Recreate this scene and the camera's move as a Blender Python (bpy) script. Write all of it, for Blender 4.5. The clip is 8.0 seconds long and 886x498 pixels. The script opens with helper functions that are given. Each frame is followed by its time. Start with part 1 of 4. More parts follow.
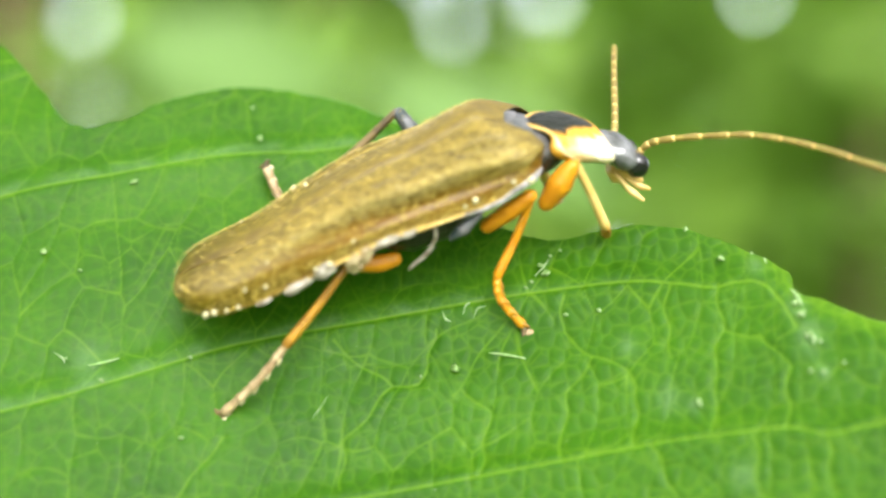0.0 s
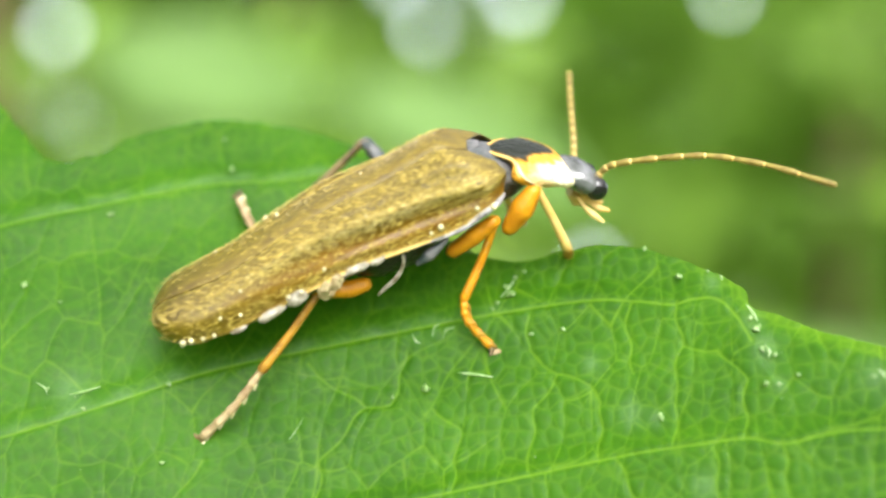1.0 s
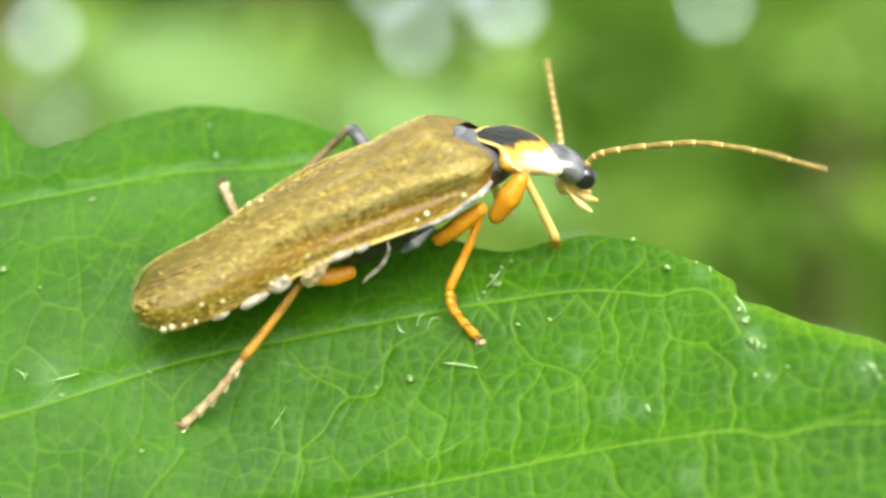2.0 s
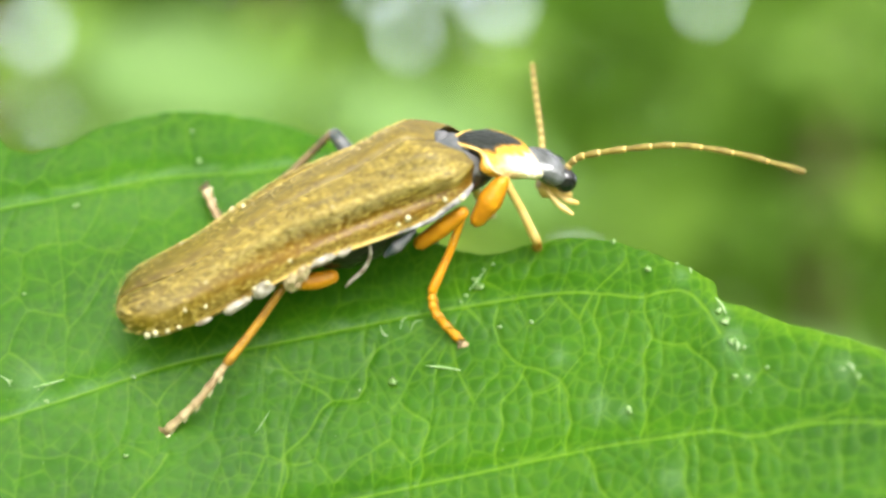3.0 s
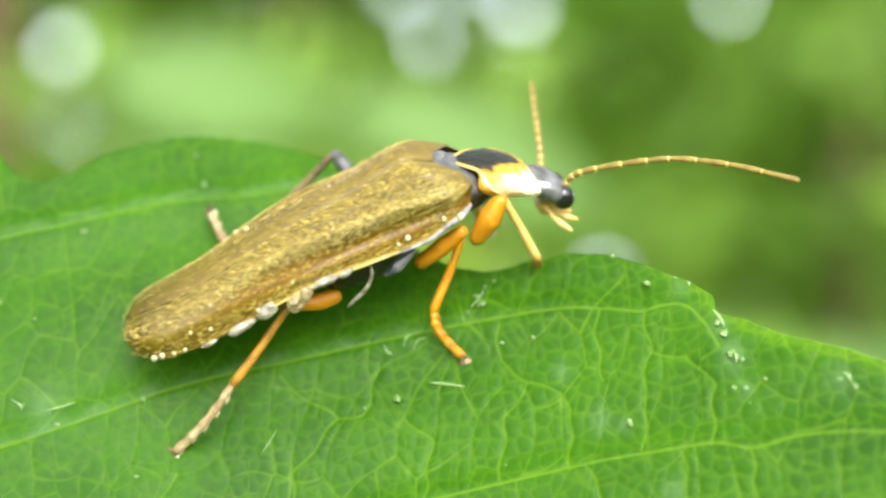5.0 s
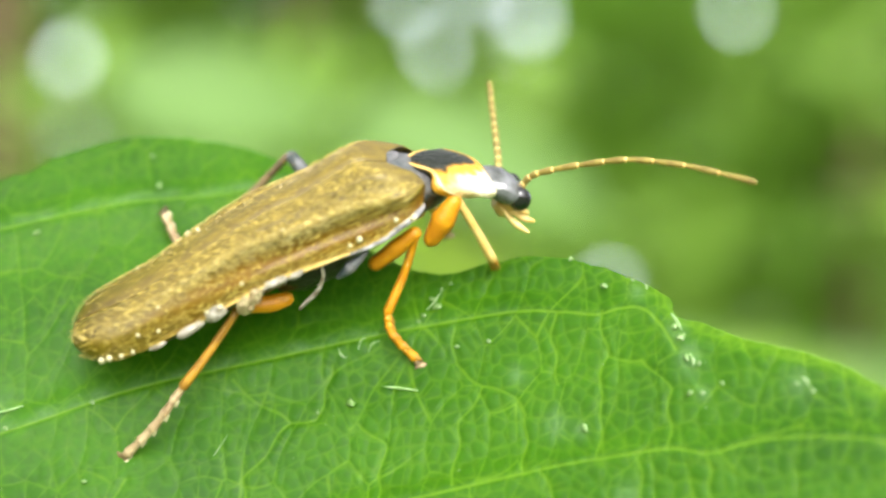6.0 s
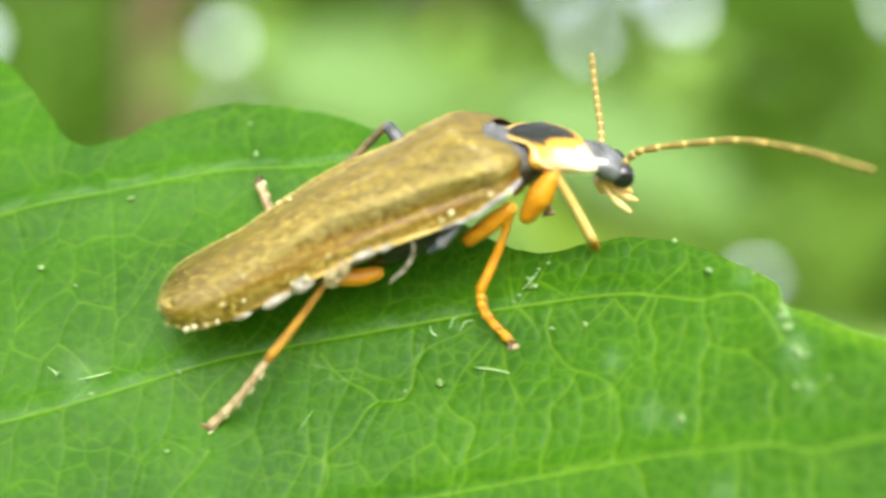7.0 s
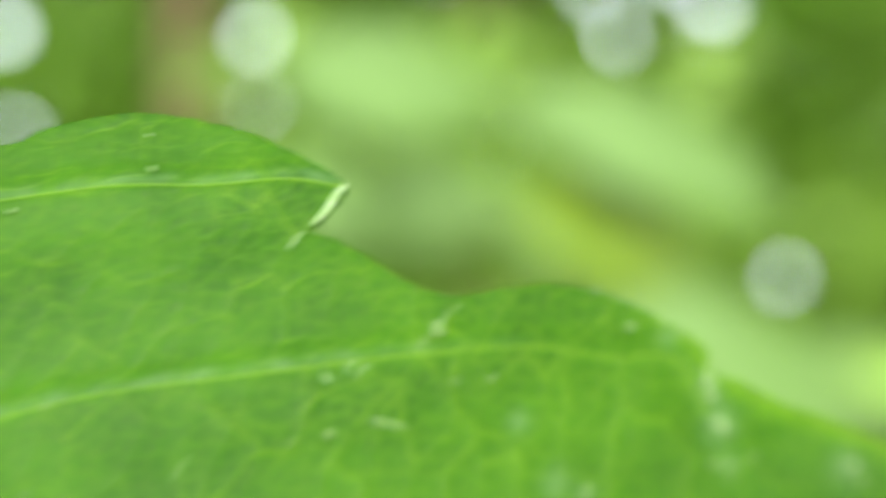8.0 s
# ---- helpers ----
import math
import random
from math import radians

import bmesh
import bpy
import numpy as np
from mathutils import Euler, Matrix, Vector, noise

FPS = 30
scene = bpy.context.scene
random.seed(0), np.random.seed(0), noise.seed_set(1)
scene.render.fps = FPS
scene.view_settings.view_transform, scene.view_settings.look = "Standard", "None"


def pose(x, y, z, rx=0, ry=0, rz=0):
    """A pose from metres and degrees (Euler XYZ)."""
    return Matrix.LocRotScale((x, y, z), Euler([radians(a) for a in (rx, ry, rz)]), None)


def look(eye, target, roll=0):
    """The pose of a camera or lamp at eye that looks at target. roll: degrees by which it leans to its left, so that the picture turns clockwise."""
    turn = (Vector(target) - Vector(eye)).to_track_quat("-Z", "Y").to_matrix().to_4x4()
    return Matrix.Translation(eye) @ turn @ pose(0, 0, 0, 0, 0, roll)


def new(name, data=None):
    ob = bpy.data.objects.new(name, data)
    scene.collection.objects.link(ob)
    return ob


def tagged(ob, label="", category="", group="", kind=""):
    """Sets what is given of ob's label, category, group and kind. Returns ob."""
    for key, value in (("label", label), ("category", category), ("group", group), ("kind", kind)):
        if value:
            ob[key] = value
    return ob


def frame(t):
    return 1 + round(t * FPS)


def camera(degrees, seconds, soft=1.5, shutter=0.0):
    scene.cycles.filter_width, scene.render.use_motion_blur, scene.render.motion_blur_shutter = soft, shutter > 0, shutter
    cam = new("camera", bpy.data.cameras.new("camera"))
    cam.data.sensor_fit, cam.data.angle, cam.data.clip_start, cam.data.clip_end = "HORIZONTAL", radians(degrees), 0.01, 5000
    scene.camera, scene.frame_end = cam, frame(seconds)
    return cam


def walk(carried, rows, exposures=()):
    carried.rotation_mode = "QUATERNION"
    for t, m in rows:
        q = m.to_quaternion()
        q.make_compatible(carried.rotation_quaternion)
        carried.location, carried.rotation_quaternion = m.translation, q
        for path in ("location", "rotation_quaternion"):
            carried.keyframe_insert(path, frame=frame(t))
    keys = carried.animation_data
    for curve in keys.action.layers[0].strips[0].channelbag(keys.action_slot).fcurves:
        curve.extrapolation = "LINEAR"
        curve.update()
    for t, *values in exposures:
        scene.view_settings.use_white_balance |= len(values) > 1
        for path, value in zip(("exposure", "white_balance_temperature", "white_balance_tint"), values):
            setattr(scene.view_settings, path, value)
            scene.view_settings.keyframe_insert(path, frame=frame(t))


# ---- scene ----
MM = 0.001

# ---- camera ----
cam = camera(34, 8.0, soft=2.7, shutter=0.5)
cam.data.dof.use_dof = True
cam.data.dof.focus_distance = 0.0335
cam.data.dof.aperture_fstop = 32.0
PATH = [
    (0.0, pose(0.000459, -0.033507, 0.002578, 90.421, -1.565, 1.335)),
    (0.5, pose(0.000639, -0.033959, 0.002545, 90.326, -1.318, 1.060)),
    (1.0, pose(0.000733, -0.034690, 0.003061, 90.572, -0.227, 0.508)),
    (1.5, pose(0.000627, -0.034378, 0.002846, 90.720, -0.912, -0.020)),
    (2.8, pose(0.001040, -0.034222, 0.002512, 91.009, -0.407, -0.158)),
    (3.0, pose(0.001043, -0.034441, 0.002763, 90.772, -0.350, -0.239)),
    (3.5, pose(0.001121, -0.034707, 0.003085, 91.000, 0.000, 0.000)),
    (4.0, pose(0.001227, -0.034726, 0.003039, 91.024, -0.044, 0.248)),
    (4.2, pose(0.001416, -0.034629, 0.002951, 90.986, 0.061, 0.412)),
    (5.5, pose(0.001962, -0.035097, 0.003086, 91.116, 0.992, 0.904)),
    (6.0, pose(0.002877, -0.034385, 0.002831, 91.447, 0.632, 1.115)),
    (6.5, pose(0.002906, -0.033518, 0.002787, 91.269, -0.472, 4.278)),
    (7.0, pose(0.003929, -0.033038, 0.002600, 90.937, -1.247, 6.796)),
    (7.5, pose(0.006858, -0.030791, 0.003616, 90.741, -1.565, 7.424)),
    (7.6, pose(0.007107, -0.030167, 0.003844, 90.964, -1.554, 7.515)),
    (7.9, pose(0.006769, -0.028305, 0.003835, 90.80, -1.56, 7.62)),
    (8.0, pose(0.006046, -0.029568, 0.003680, 90.74, -1.56, 7.97)),
]

walk(cam, PATH)

# ---- world, sun, exposure ----
SUN_ELEVATION, SUN_AZIMUTH = 35.0, 168.0
world = bpy.data.worlds.new("overcast_sky")
scene.world = world
world.use_nodes = True
wn, wl = world.node_tree.nodes, world.node_tree.links
sky = wn.new("ShaderNodeTexSky")
sky.sky_type = "NISHITA"
sky.sun_disc = False
sky.sun_elevation = radians(SUN_ELEVATION)
sky.sun_rotation = radians(SUN_AZIMUTH)
sky.dust_density = 6.0
sky.ozone_density = 1.0
wn["Background"].inputs["Strength"].default_value = 0.15
cloud = wn.new("ShaderNodeHueSaturation")
cloud.inputs["Saturation"].default_value = 0.15
wl.new(sky.outputs["Color"], cloud.inputs["Color"])
wl.new(cloud.outputs["Color"], wn["Background"].inputs["Color"])
sun = new("sun", bpy.data.lights.new("sun", "SUN"))
sun.data.energy, sun.data.angle, sun.data.color = 1.36, radians(170), (1.0, 0.98, 0.89)
sun_dir = Vector((math.sin(radians(SUN_AZIMUTH)) * math.cos(radians(SUN_ELEVATION)),
                  math.cos(radians(SUN_AZIMUTH)) * math.cos(radians(SUN_ELEVATION)), math.sin(radians(SUN_ELEVATION))))
sun.matrix_world = look(sun_dir * 5, (0, 0, 0))
scene.view_settings.exposure = 1.35


# ---- materials ----
def material(name, color, rough=0.5, spec=0.5, metal=0.0, vary=0.25, scale=3000.0, bump=0.0, bump_scale=20000.0,
             second=None, sheen=0.0, transmit=0.0, random_island=0.0, along=1.0, depth=0.00003):
    """A surface with two scales of noise in colour, fine relief and optional light passing through."""
    m = bpy.data.materials.new(name)
    m.use_nodes = True
    n, l = m.node_tree.nodes, m.node_tree.links
    b = n["Principled BSDF"]
    b.inputs["Roughness"].default_value = rough
    b.inputs["Specular IOR Level"].default_value = spec
    b.inputs["Metallic"].default_value = metal
    b.inputs["Sheen Weight"].default_value = sheen
    src = n.new("ShaderNodeTexCoord")
    co = n.new("ShaderNodeMapping")
    co.inputs["Scale"].default_value = (along, 1, 1)
    l.new(src.outputs["Object"], co.inputs["Vector"])
    big = n.new("ShaderNodeTexNoise")
    big.inputs["Scale"].default_value = scale
    big.inputs["Detail"].default_value = 5
    l.new(co.outputs["Vector"], big.inputs["Vector"])
    mix = n.new("ShaderNodeMix")
    mix.data_type = "RGBA"
    dark = second or tuple(c * (1 - vary) for c in color)
    mix.inputs["A"].default_value = (*dark, 1)
    mix.inputs["B"].default_value = (*color, 1)
    ramp = n.new("ShaderNodeMapRange")
    ramp.inputs["From Min"].default_value, ramp.inputs["From Max"].default_value = 0.35, 0.65
    l.new(big.outputs["Fac"], ramp.inputs["Value"])
    l.new(ramp.outputs["Result"], mix.inputs["Factor"])
    out = mix.outputs["Result"]
    if random_island:
        geo = n.new("ShaderNodeNewGeometry")
        hsv = n.new("ShaderNodeHueSaturation")
        mr = n.new("ShaderNodeMapRange")
        mr.inputs["To Min"].default_value, mr.inputs["To Max"].default_value = 1 - random_island, 1 + random_island
        l.new(geo.outputs["Random Per Island"], mr.inputs["Value"])
        l.new(mr.outputs["Result"], hsv.inputs["Value"])
        l.new(out, hsv.inputs["Color"])
        out = hsv.outputs["Color"]
    l.new(out, b.inputs["Base Color"])
    if bump:
        fine = n.new("ShaderNodeTexNoise")
        fine.inputs["Scale"].default_value = bump_scale
        fine.inputs["Detail"].default_value = 4
        l.new(co.outputs["Vector"], fine.inputs["Vector"])
        bp = n.new("ShaderNodeBump")
        bp.inputs["Strength"].default_value = bump
        bp.inputs["Distance"].default_value = depth
        l.new(fine.outputs["Fac"], bp.inputs["Height"])
        l.new(bp.outputs["Normal"], b.inputs["Normal"])
    if transmit:
        tr = n.new("ShaderNodeBsdfTranslucent")
        l.new(out, tr.inputs["Color"])
        ms = n.new("ShaderNodeMixShader")
        ms.inputs["Fac"].default_value = transmit
        l.new(b.outputs["BSDF"], ms.inputs[1])
        l.new(tr.outputs["BSDF"], ms.inputs[2])
        l.new(ms.outputs["Shader"], n["Material Output"].inputs["Surface"])
    return m


def leaf_material():
    """The green blade: pale net of veins over darker cells, waxy sheen, light passing through."""
    m = bpy.data.materials.new("leaf_green")
    m.use_nodes = True
    n, l = m.node_tree.nodes, m.node_tree.links
    b = n["Principled BSDF"]
    co = n.new("ShaderNodeTexCoord")
    at = n.new("ShaderNodeAttribute")
    at.attribute_name = "vein"
    blotch = n.new("ShaderNodeTexNoise")
    blotch.inputs["Scale"].default_value = 380.0
    blotch.inputs["Detail"].default_value = 6
    l.new(co.outputs["Object"], blotch.inputs["Vector"])
    base = n.new("ShaderNodeMix")
    base.data_type = "RGBA"
    base.inputs["A"].default_value = (0.035, 0.150, 0.001, 1)
    base.inputs["B"].default_value = (0.059, 0.212, 0.002, 1)
    spread = n.new("ShaderNodeMapRange")
    spread.inputs["From Min"].default_value, spread.inputs["From Max"].default_value = 0.36, 0.64
    l.new(blotch.outputs["Fac"], spread.inputs["Value"])
    l.new(spread.outputs["Result"], base.inputs["Factor"])
    grain = n.new("ShaderNodeTexNoise")
    grain.inputs["Scale"].default_value = 5000.0
    grain.inputs["Detail"].default_value = 3
    l.new(co.outputs["Object"], grain.inputs["Vector"])
    g2 = n.new("ShaderNodeMix")
    g2.data_type = "RGBA"
    g2.blend_type = "MULTIPLY"
    g2.inputs["Factor"].default_value = 0.35
    l.new(base.outputs["Result"], g2.inputs["A"])
    l.new(grain.outputs["Fac"], g2.inputs["B"])
    v = n.new("ShaderNodeMix")
    v.data_type = "RGBA"
    v.inputs["B"].default_value = (0.24, 0.46, 0.02, 1)
    l.new(at.outputs["Fac"], v.inputs["Factor"])
    l.new(g2.outputs["Result"], v.inputs["A"])
    # whitish sheen of the blade, mixed into its colour
    bl, pale = n.new("ShaderNodeAttribute"), n.new("ShaderNodeMix")
    bl.attribute_name = "painted_sheen"
    pale.data_type = "RGBA"
    pale.inputs["B"].default_value = (0.20, 0.36, 0.15, 1)
    weak = n.new("ShaderNodeMath")
    weak.operation = "MULTIPLY"
    weak.inputs[1].default_value = 0.5
    l.new(bl.outputs["Fac"], weak.inputs[0])
    l.new(weak.outputs["Value"], pale.inputs["Factor"])
    l.new(v.outputs["Result"], pale.inputs["A"])
    l.new(pale.outputs["Result"], b.inputs["Base Color"])
    wax = n.new("ShaderNodeMapRange")
    wax.inputs["From Min"].default_value, wax.inputs["From Max"].default_value = 0.3, 0.7
    wax.inputs["To Min"].default_value, wax.inputs["To Max"].default_value = 0.34, 0.52
    l.new(grain.outputs["Fac"], wax.inputs["Value"])
    l.new(wax.outputs["Result"], b.inputs["Roughness"])
    b.inputs["Specular IOR Level"].default_value = 0.18
    bp = n.new("ShaderNodeBump")
    bp.inputs["Strength"].default_value = 0.25
    bp.inputs["Distance"].default_value = 0.00002
    l.new(grain.outputs["Fac"], bp.inputs["Height"])
    l.new(bp.outputs["Normal"], b.inputs["Normal"])
    tr = n.new("ShaderNodeBsdfTranslucent")
    l.new(v.outputs["Result"], tr.inputs["Color"])
    ms = n.new("ShaderNodeMixShader")
    ms.inputs["Fac"].default_value = 0.5
    l.new(b.outputs["BSDF"], ms.inputs[1])
    l.new(tr.outputs["BSDF"], ms.inputs[2])
    l.new(ms.outputs["Shader"], n["Material Output"].inputs["Surface"])
    return m


M_LEAF = leaf_material()


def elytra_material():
    """Ochre horn with a browner flank, a pale margin and streaks of fine grain along the wing case; shade is painted
    into tip and flank.
    """
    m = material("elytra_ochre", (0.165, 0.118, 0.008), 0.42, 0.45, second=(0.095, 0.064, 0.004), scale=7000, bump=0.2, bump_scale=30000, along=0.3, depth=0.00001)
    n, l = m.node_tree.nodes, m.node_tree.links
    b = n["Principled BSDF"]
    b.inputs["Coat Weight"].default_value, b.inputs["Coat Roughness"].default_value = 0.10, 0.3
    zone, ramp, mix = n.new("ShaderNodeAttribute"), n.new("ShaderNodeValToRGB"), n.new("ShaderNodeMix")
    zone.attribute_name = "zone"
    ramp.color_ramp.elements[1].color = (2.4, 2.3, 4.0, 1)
    # shade painted in: the dark tip stop, and part of the brown flank
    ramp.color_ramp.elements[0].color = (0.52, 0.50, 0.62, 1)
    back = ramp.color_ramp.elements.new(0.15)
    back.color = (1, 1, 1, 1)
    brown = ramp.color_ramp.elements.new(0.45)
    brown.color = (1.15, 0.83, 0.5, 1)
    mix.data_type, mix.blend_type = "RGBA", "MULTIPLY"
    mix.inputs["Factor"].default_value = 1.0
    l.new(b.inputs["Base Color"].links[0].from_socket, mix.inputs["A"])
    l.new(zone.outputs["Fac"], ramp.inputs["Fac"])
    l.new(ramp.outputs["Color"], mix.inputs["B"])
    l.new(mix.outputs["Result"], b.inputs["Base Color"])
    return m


M_ELYTRA = elytra_material()
M_BLACK = material("black_cuticle", (0.014, 0.015, 0.009), 0.30, 0.5, scale=4000, bump=1.0, bump_scale=9000, depth=0.00005)
M_ORANGE = material("orange_cuticle", (0.58, 0.255, 0.006), 0.40, 0.4, second=(0.42, 0.165, 0.005), scale=2000, bump=0.9, bump_scale=13000)
M_AMBER = material("amber_cuticle", (0.36, 0.19, 0.016), 0.42, 0.4, second=(0.22, 0.105, 0.012), scale=3000, bump=0.3)
M_TARSUS = material("tan_tarsus", (0.48, 0.38, 0.22), 0.45, 0.5, second=(0.21, 0.135, 0.06), scale=3000, bump=0.5)
M_ANTENNA = material("antenna_straw", (0.25, 0.198, 0.038), 0.45, 0.4, second=(0.15, 0.105, 0.018), scale=4000, bump=0.4)
M_DARKLEG = material("brown_cuticle", (0.17, 0.12, 0.05), 0.4, 0.5, second=(0.07, 0.05, 0.02), scale=2500, bump=0.6)
M_WAIST = material("lavender_grey_cuticle", (0.13, 0.127, 0.13), 0.34, 0.5, second=(0.022, 0.035, 0.035), scale=3000, bump=0.8, bump_scale=8000, depth=0.00005)
M_LILAC = material("lilac_grey_edge", (0.37, 0.36, 0.37), 0.33, 0.5, second=(0.085, 0.08, 0.075), scale=3600, bump=0.7, bump_scale=8000, depth=0.00004)
M_PALE = material("pale_yellow_cuticle", (0.75, 0.55, 0.2), 0.4, 0.5, second=(0.6, 0.38, 0.09), scale=2500, bump=0.3)
M_GREY = material("grey_abdomen", (0.43, 0.40, 0.34), 0.4, 0.4, second=(0.13, 0.11, 0.065), scale=5000, bump=1.0, bump_scale=9000, depth=0.00005)
M_HIP = material("mottled_hip", (0.50, 0.42, 0.24), 0.45, 0.4, second=(0.16, 0.11, 0.04), scale=5500, bump=1.0, bump_scale=9000, depth=0.00005)
M_DUSK = material("dusky_abdomen", (0.16, 0.13, 0.075), 0.5, 0.4, second=(0.05, 0.045, 0.025), scale=3000, bump=0.5)
M_SHIELD = material("neck_shield_cuticle", (0.5, 0.5, 0.5), 0.30, 0.32, scale=3000, bump=1.0, bump_scale=4200, depth=0.00016)
sn, sl = M_SHIELD.node_tree.nodes, M_SHIELD.node_tree.links
tint_node, tint_ramp = sn.new("ShaderNodeAttribute"), sn.new("ShaderNodeValToRGB")
tint_node.attribute_name = "tint"
tint_ramp.color_ramp.elements[0].color = (0.006, 0.009, 0.004, 1)
tint_ramp.color_ramp.elements[1].color = (0.84, 0.75, 0.50, 1)
amber_stop = tint_ramp.color_ramp.elements.new(0.5)
amber_stop.color = (0.58, 0.29, 0.025, 1)
sl.new(tint_node.outputs["Fac"], tint_ramp.inputs["Fac"])
sl.new(tint_ramp.outputs["Color"], sn["Principled BSDF"].inputs["Base Color"])
M_EYE = material("black_eye", (0.008, 0.008, 0.010), 0.12, 0.7, scale=8000)
M_HEAD = material("dark_head", (0.15, 0.155, 0.165), 0.15, 0.8, second=(0.035, 0.04, 0.035), scale=1700, bump=0.5, bump_scale=5000, depth=0.00006)
# pale grey that stands in for the highlight on the head
M_HEAD_GLINT = material("pale_head_glint", (0.46, 0.47, 0.50), 0.16, 0.8, second=(0.16, 0.17, 0.18), scale=3000, bump=0.5, bump_scale=5000, depth=0.00005)
M_DUST = material("pollen_pale", (0.60, 0.55, 0.33), 0.6, 0.4, scale=9000)
M_SCAR_GLINT = material("pale_scar_glint", (0.36, 0.50, 0.25), 0.3, 0.6, second=(0.15, 0.3, 0.06), scale=5000)
M_SPECK = material("pale_green_speck", (0.17, 0.27, 0.085), 0.4, 0.5, second=(0.07, 0.17, 0.02), scale=9000)
M_STEM = material("green_stem", (0.13, 0.2, 0.04), 0.5, 0.4, scale=400)
M_BARK = material("brown_bark", (0.13, 0.09, 0.045), 0.85, 0.2, second=(0.06, 0.045, 0.025), scale=60, bump=0.4, bump_scale=200)
M_GROUND = material("low_green_ground", (0.19, 0.24, 0.08), 0.9, 0.2, second=(0.10, 0.12, 0.04), scale=4)
M_HAIR = material("golden_down", (0.58, 0.455, 0.11), 0.28, 0.6, second=(0.18, 0.125, 0.012), scale=18000, random_island=0.45, along=0.4)
# down coloured paler to stand in for the rib's highlight
M_HAIR_HIGHLIGHT = material("highlight_down", (0.74, 0.62, 0.24), 0.28, 0.6, second=(0.36, 0.27, 0.05), scale=13000, random_island=0.4, along=0.4)
M_BG_LIGHT = material("young_leaf_light", (0.15, 0.272, 0.07), 0.5, 0.3, second=(0.118, 0.225, 0.047), scale=40, transmit=0.4, random_island=0.15)
M_BG_YELLOW = material("leaf_yellow_green", (0.185, 0.30, 0.022), 0.5, 0.3, second=(0.145, 0.245, 0.016), scale=40, transmit=0.4, random_island=0.15)
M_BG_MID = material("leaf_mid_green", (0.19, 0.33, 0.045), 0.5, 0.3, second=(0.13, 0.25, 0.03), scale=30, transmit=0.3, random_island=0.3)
# darker copy of the mid green, with shade put into the colour
M_BG_DARK = material("leaf_shaded_green", (0.135, 0.275, 0.025), 0.5, 0.3, second=(0.10, 0.21, 0.018), scale=30, transmit=0.25, random_island=0.3)


# ---- mesh helpers ----
def part(name, bm, mat, parent=None, label="", smooth=True):
    """Links a bmesh as one mesh object, under a thing or a part."""
    bmesh.ops.recalc_face_normals(bm, faces=bm.faces)
    me = bpy.data.meshes.new(name)
    bm.to_mesh(me)
    bm.free()
    me.materials.append(mat)
    if smooth:
        me.polygons.foreach_set("use_smooth", [True] * len(me.polygons))
    ob = new(name, me)
    ob.parent = parent
    if label:
        tagged(ob, label)
    return ob


def loft(rings, closed=True, cap=True, bm=None):
    """A skin over rings of points (in millimetres)."""
    bm = bm or bmesh.new()
    rows = [[bm.verts.new(Vector(p) * MM) for p in ring] for ring in rings]
    k = len(rings[0])
    for a, b in zip(rows, rows[1:]):
        for i in range(k if closed else k - 1):
            j = (i + 1) % k
            bm.faces.new((a[i], a[j], b[j], b[i]))
    if cap:
        bm.faces.new(rows[0])
        bm.faces.new(rows[-1])
    return bm


def smooth_path(points, steps):
    """Points of a Catmull-Rom curve through the given points."""
    p = [Vector(q) for q in points]
    p = [p[0] * 2 - p[1]] + p + [p[-1] * 2 - p[-2]]
    out = []
    for i in range(1, len(p) - 2):
        for s in range(steps):
            t = s / steps
            a, b, c, d = p[i - 1], p[i], p[i + 1], p[i + 2]
            out.append(0.5 * (2 * b + (c - a) * t + (2 * a - 5 * b + 4 * c - d) * t * t + (3 * b - a - 3 * c + d) * t ** 3))
    out.append(p[-2])
    return out


def tube(points, radii, sides=10, steps=5, flat=1.0, bm=None):
    """A rounded limb along points with radii at them (millimetres)."""
    path = smooth_path(points, steps)
    n = len(path)
    rr = np.interp(np.linspace(0, len(radii) - 1, n), range(len(radii)), radii)
    rings = []
    side = None
    for i, c in enumerate(path):
        d = (path[min(i + 1, n - 1)] - path[max(i - 1, 0)]).normalized()
        if side is None:
            side = d.orthogonal().normalized()
        side = (side - d * side.dot(d)).normalized()
        up = d.cross(side)
        rings.append([c + side * (math.cos(a) * rr[i]) + up * (math.sin(a) * rr[i] * flat)
                      for a in (2 * math.pi * k / sides for k in range(sides))])
    d0 = (path[1] - path[0]).normalized()
    d1 = (path[-1] - path[-2]).normalized()
    first = [path[0] - d0 * rr[0] * 0.6 + (q - path[0]) * 0.55 for q in rings[0]]
    last = [path[-1] + d1 * rr[-1] * 0.6 + (q - path[-1]) * 0.55 for q in rings[-1]]
    return loft([first] + rings + [last], bm=bm)


def ball(center, radii, turn=None, bm=None, u=20, v=12):
    """An egg-like body (millimetres)."""
    m = Matrix.Translation(Vector(center) * MM) @ (turn.to_4x4() if turn else Matrix()) @ Matrix.Diagonal((radii[0] * MM, radii[1] * MM, radii[2] * MM, 1))
    bm = bm or bmesh.new()
    bmesh.ops.create_uvsphere(bm, u_segments=u, v_segments=v, radius=1.0, matrix=m)
    return bm


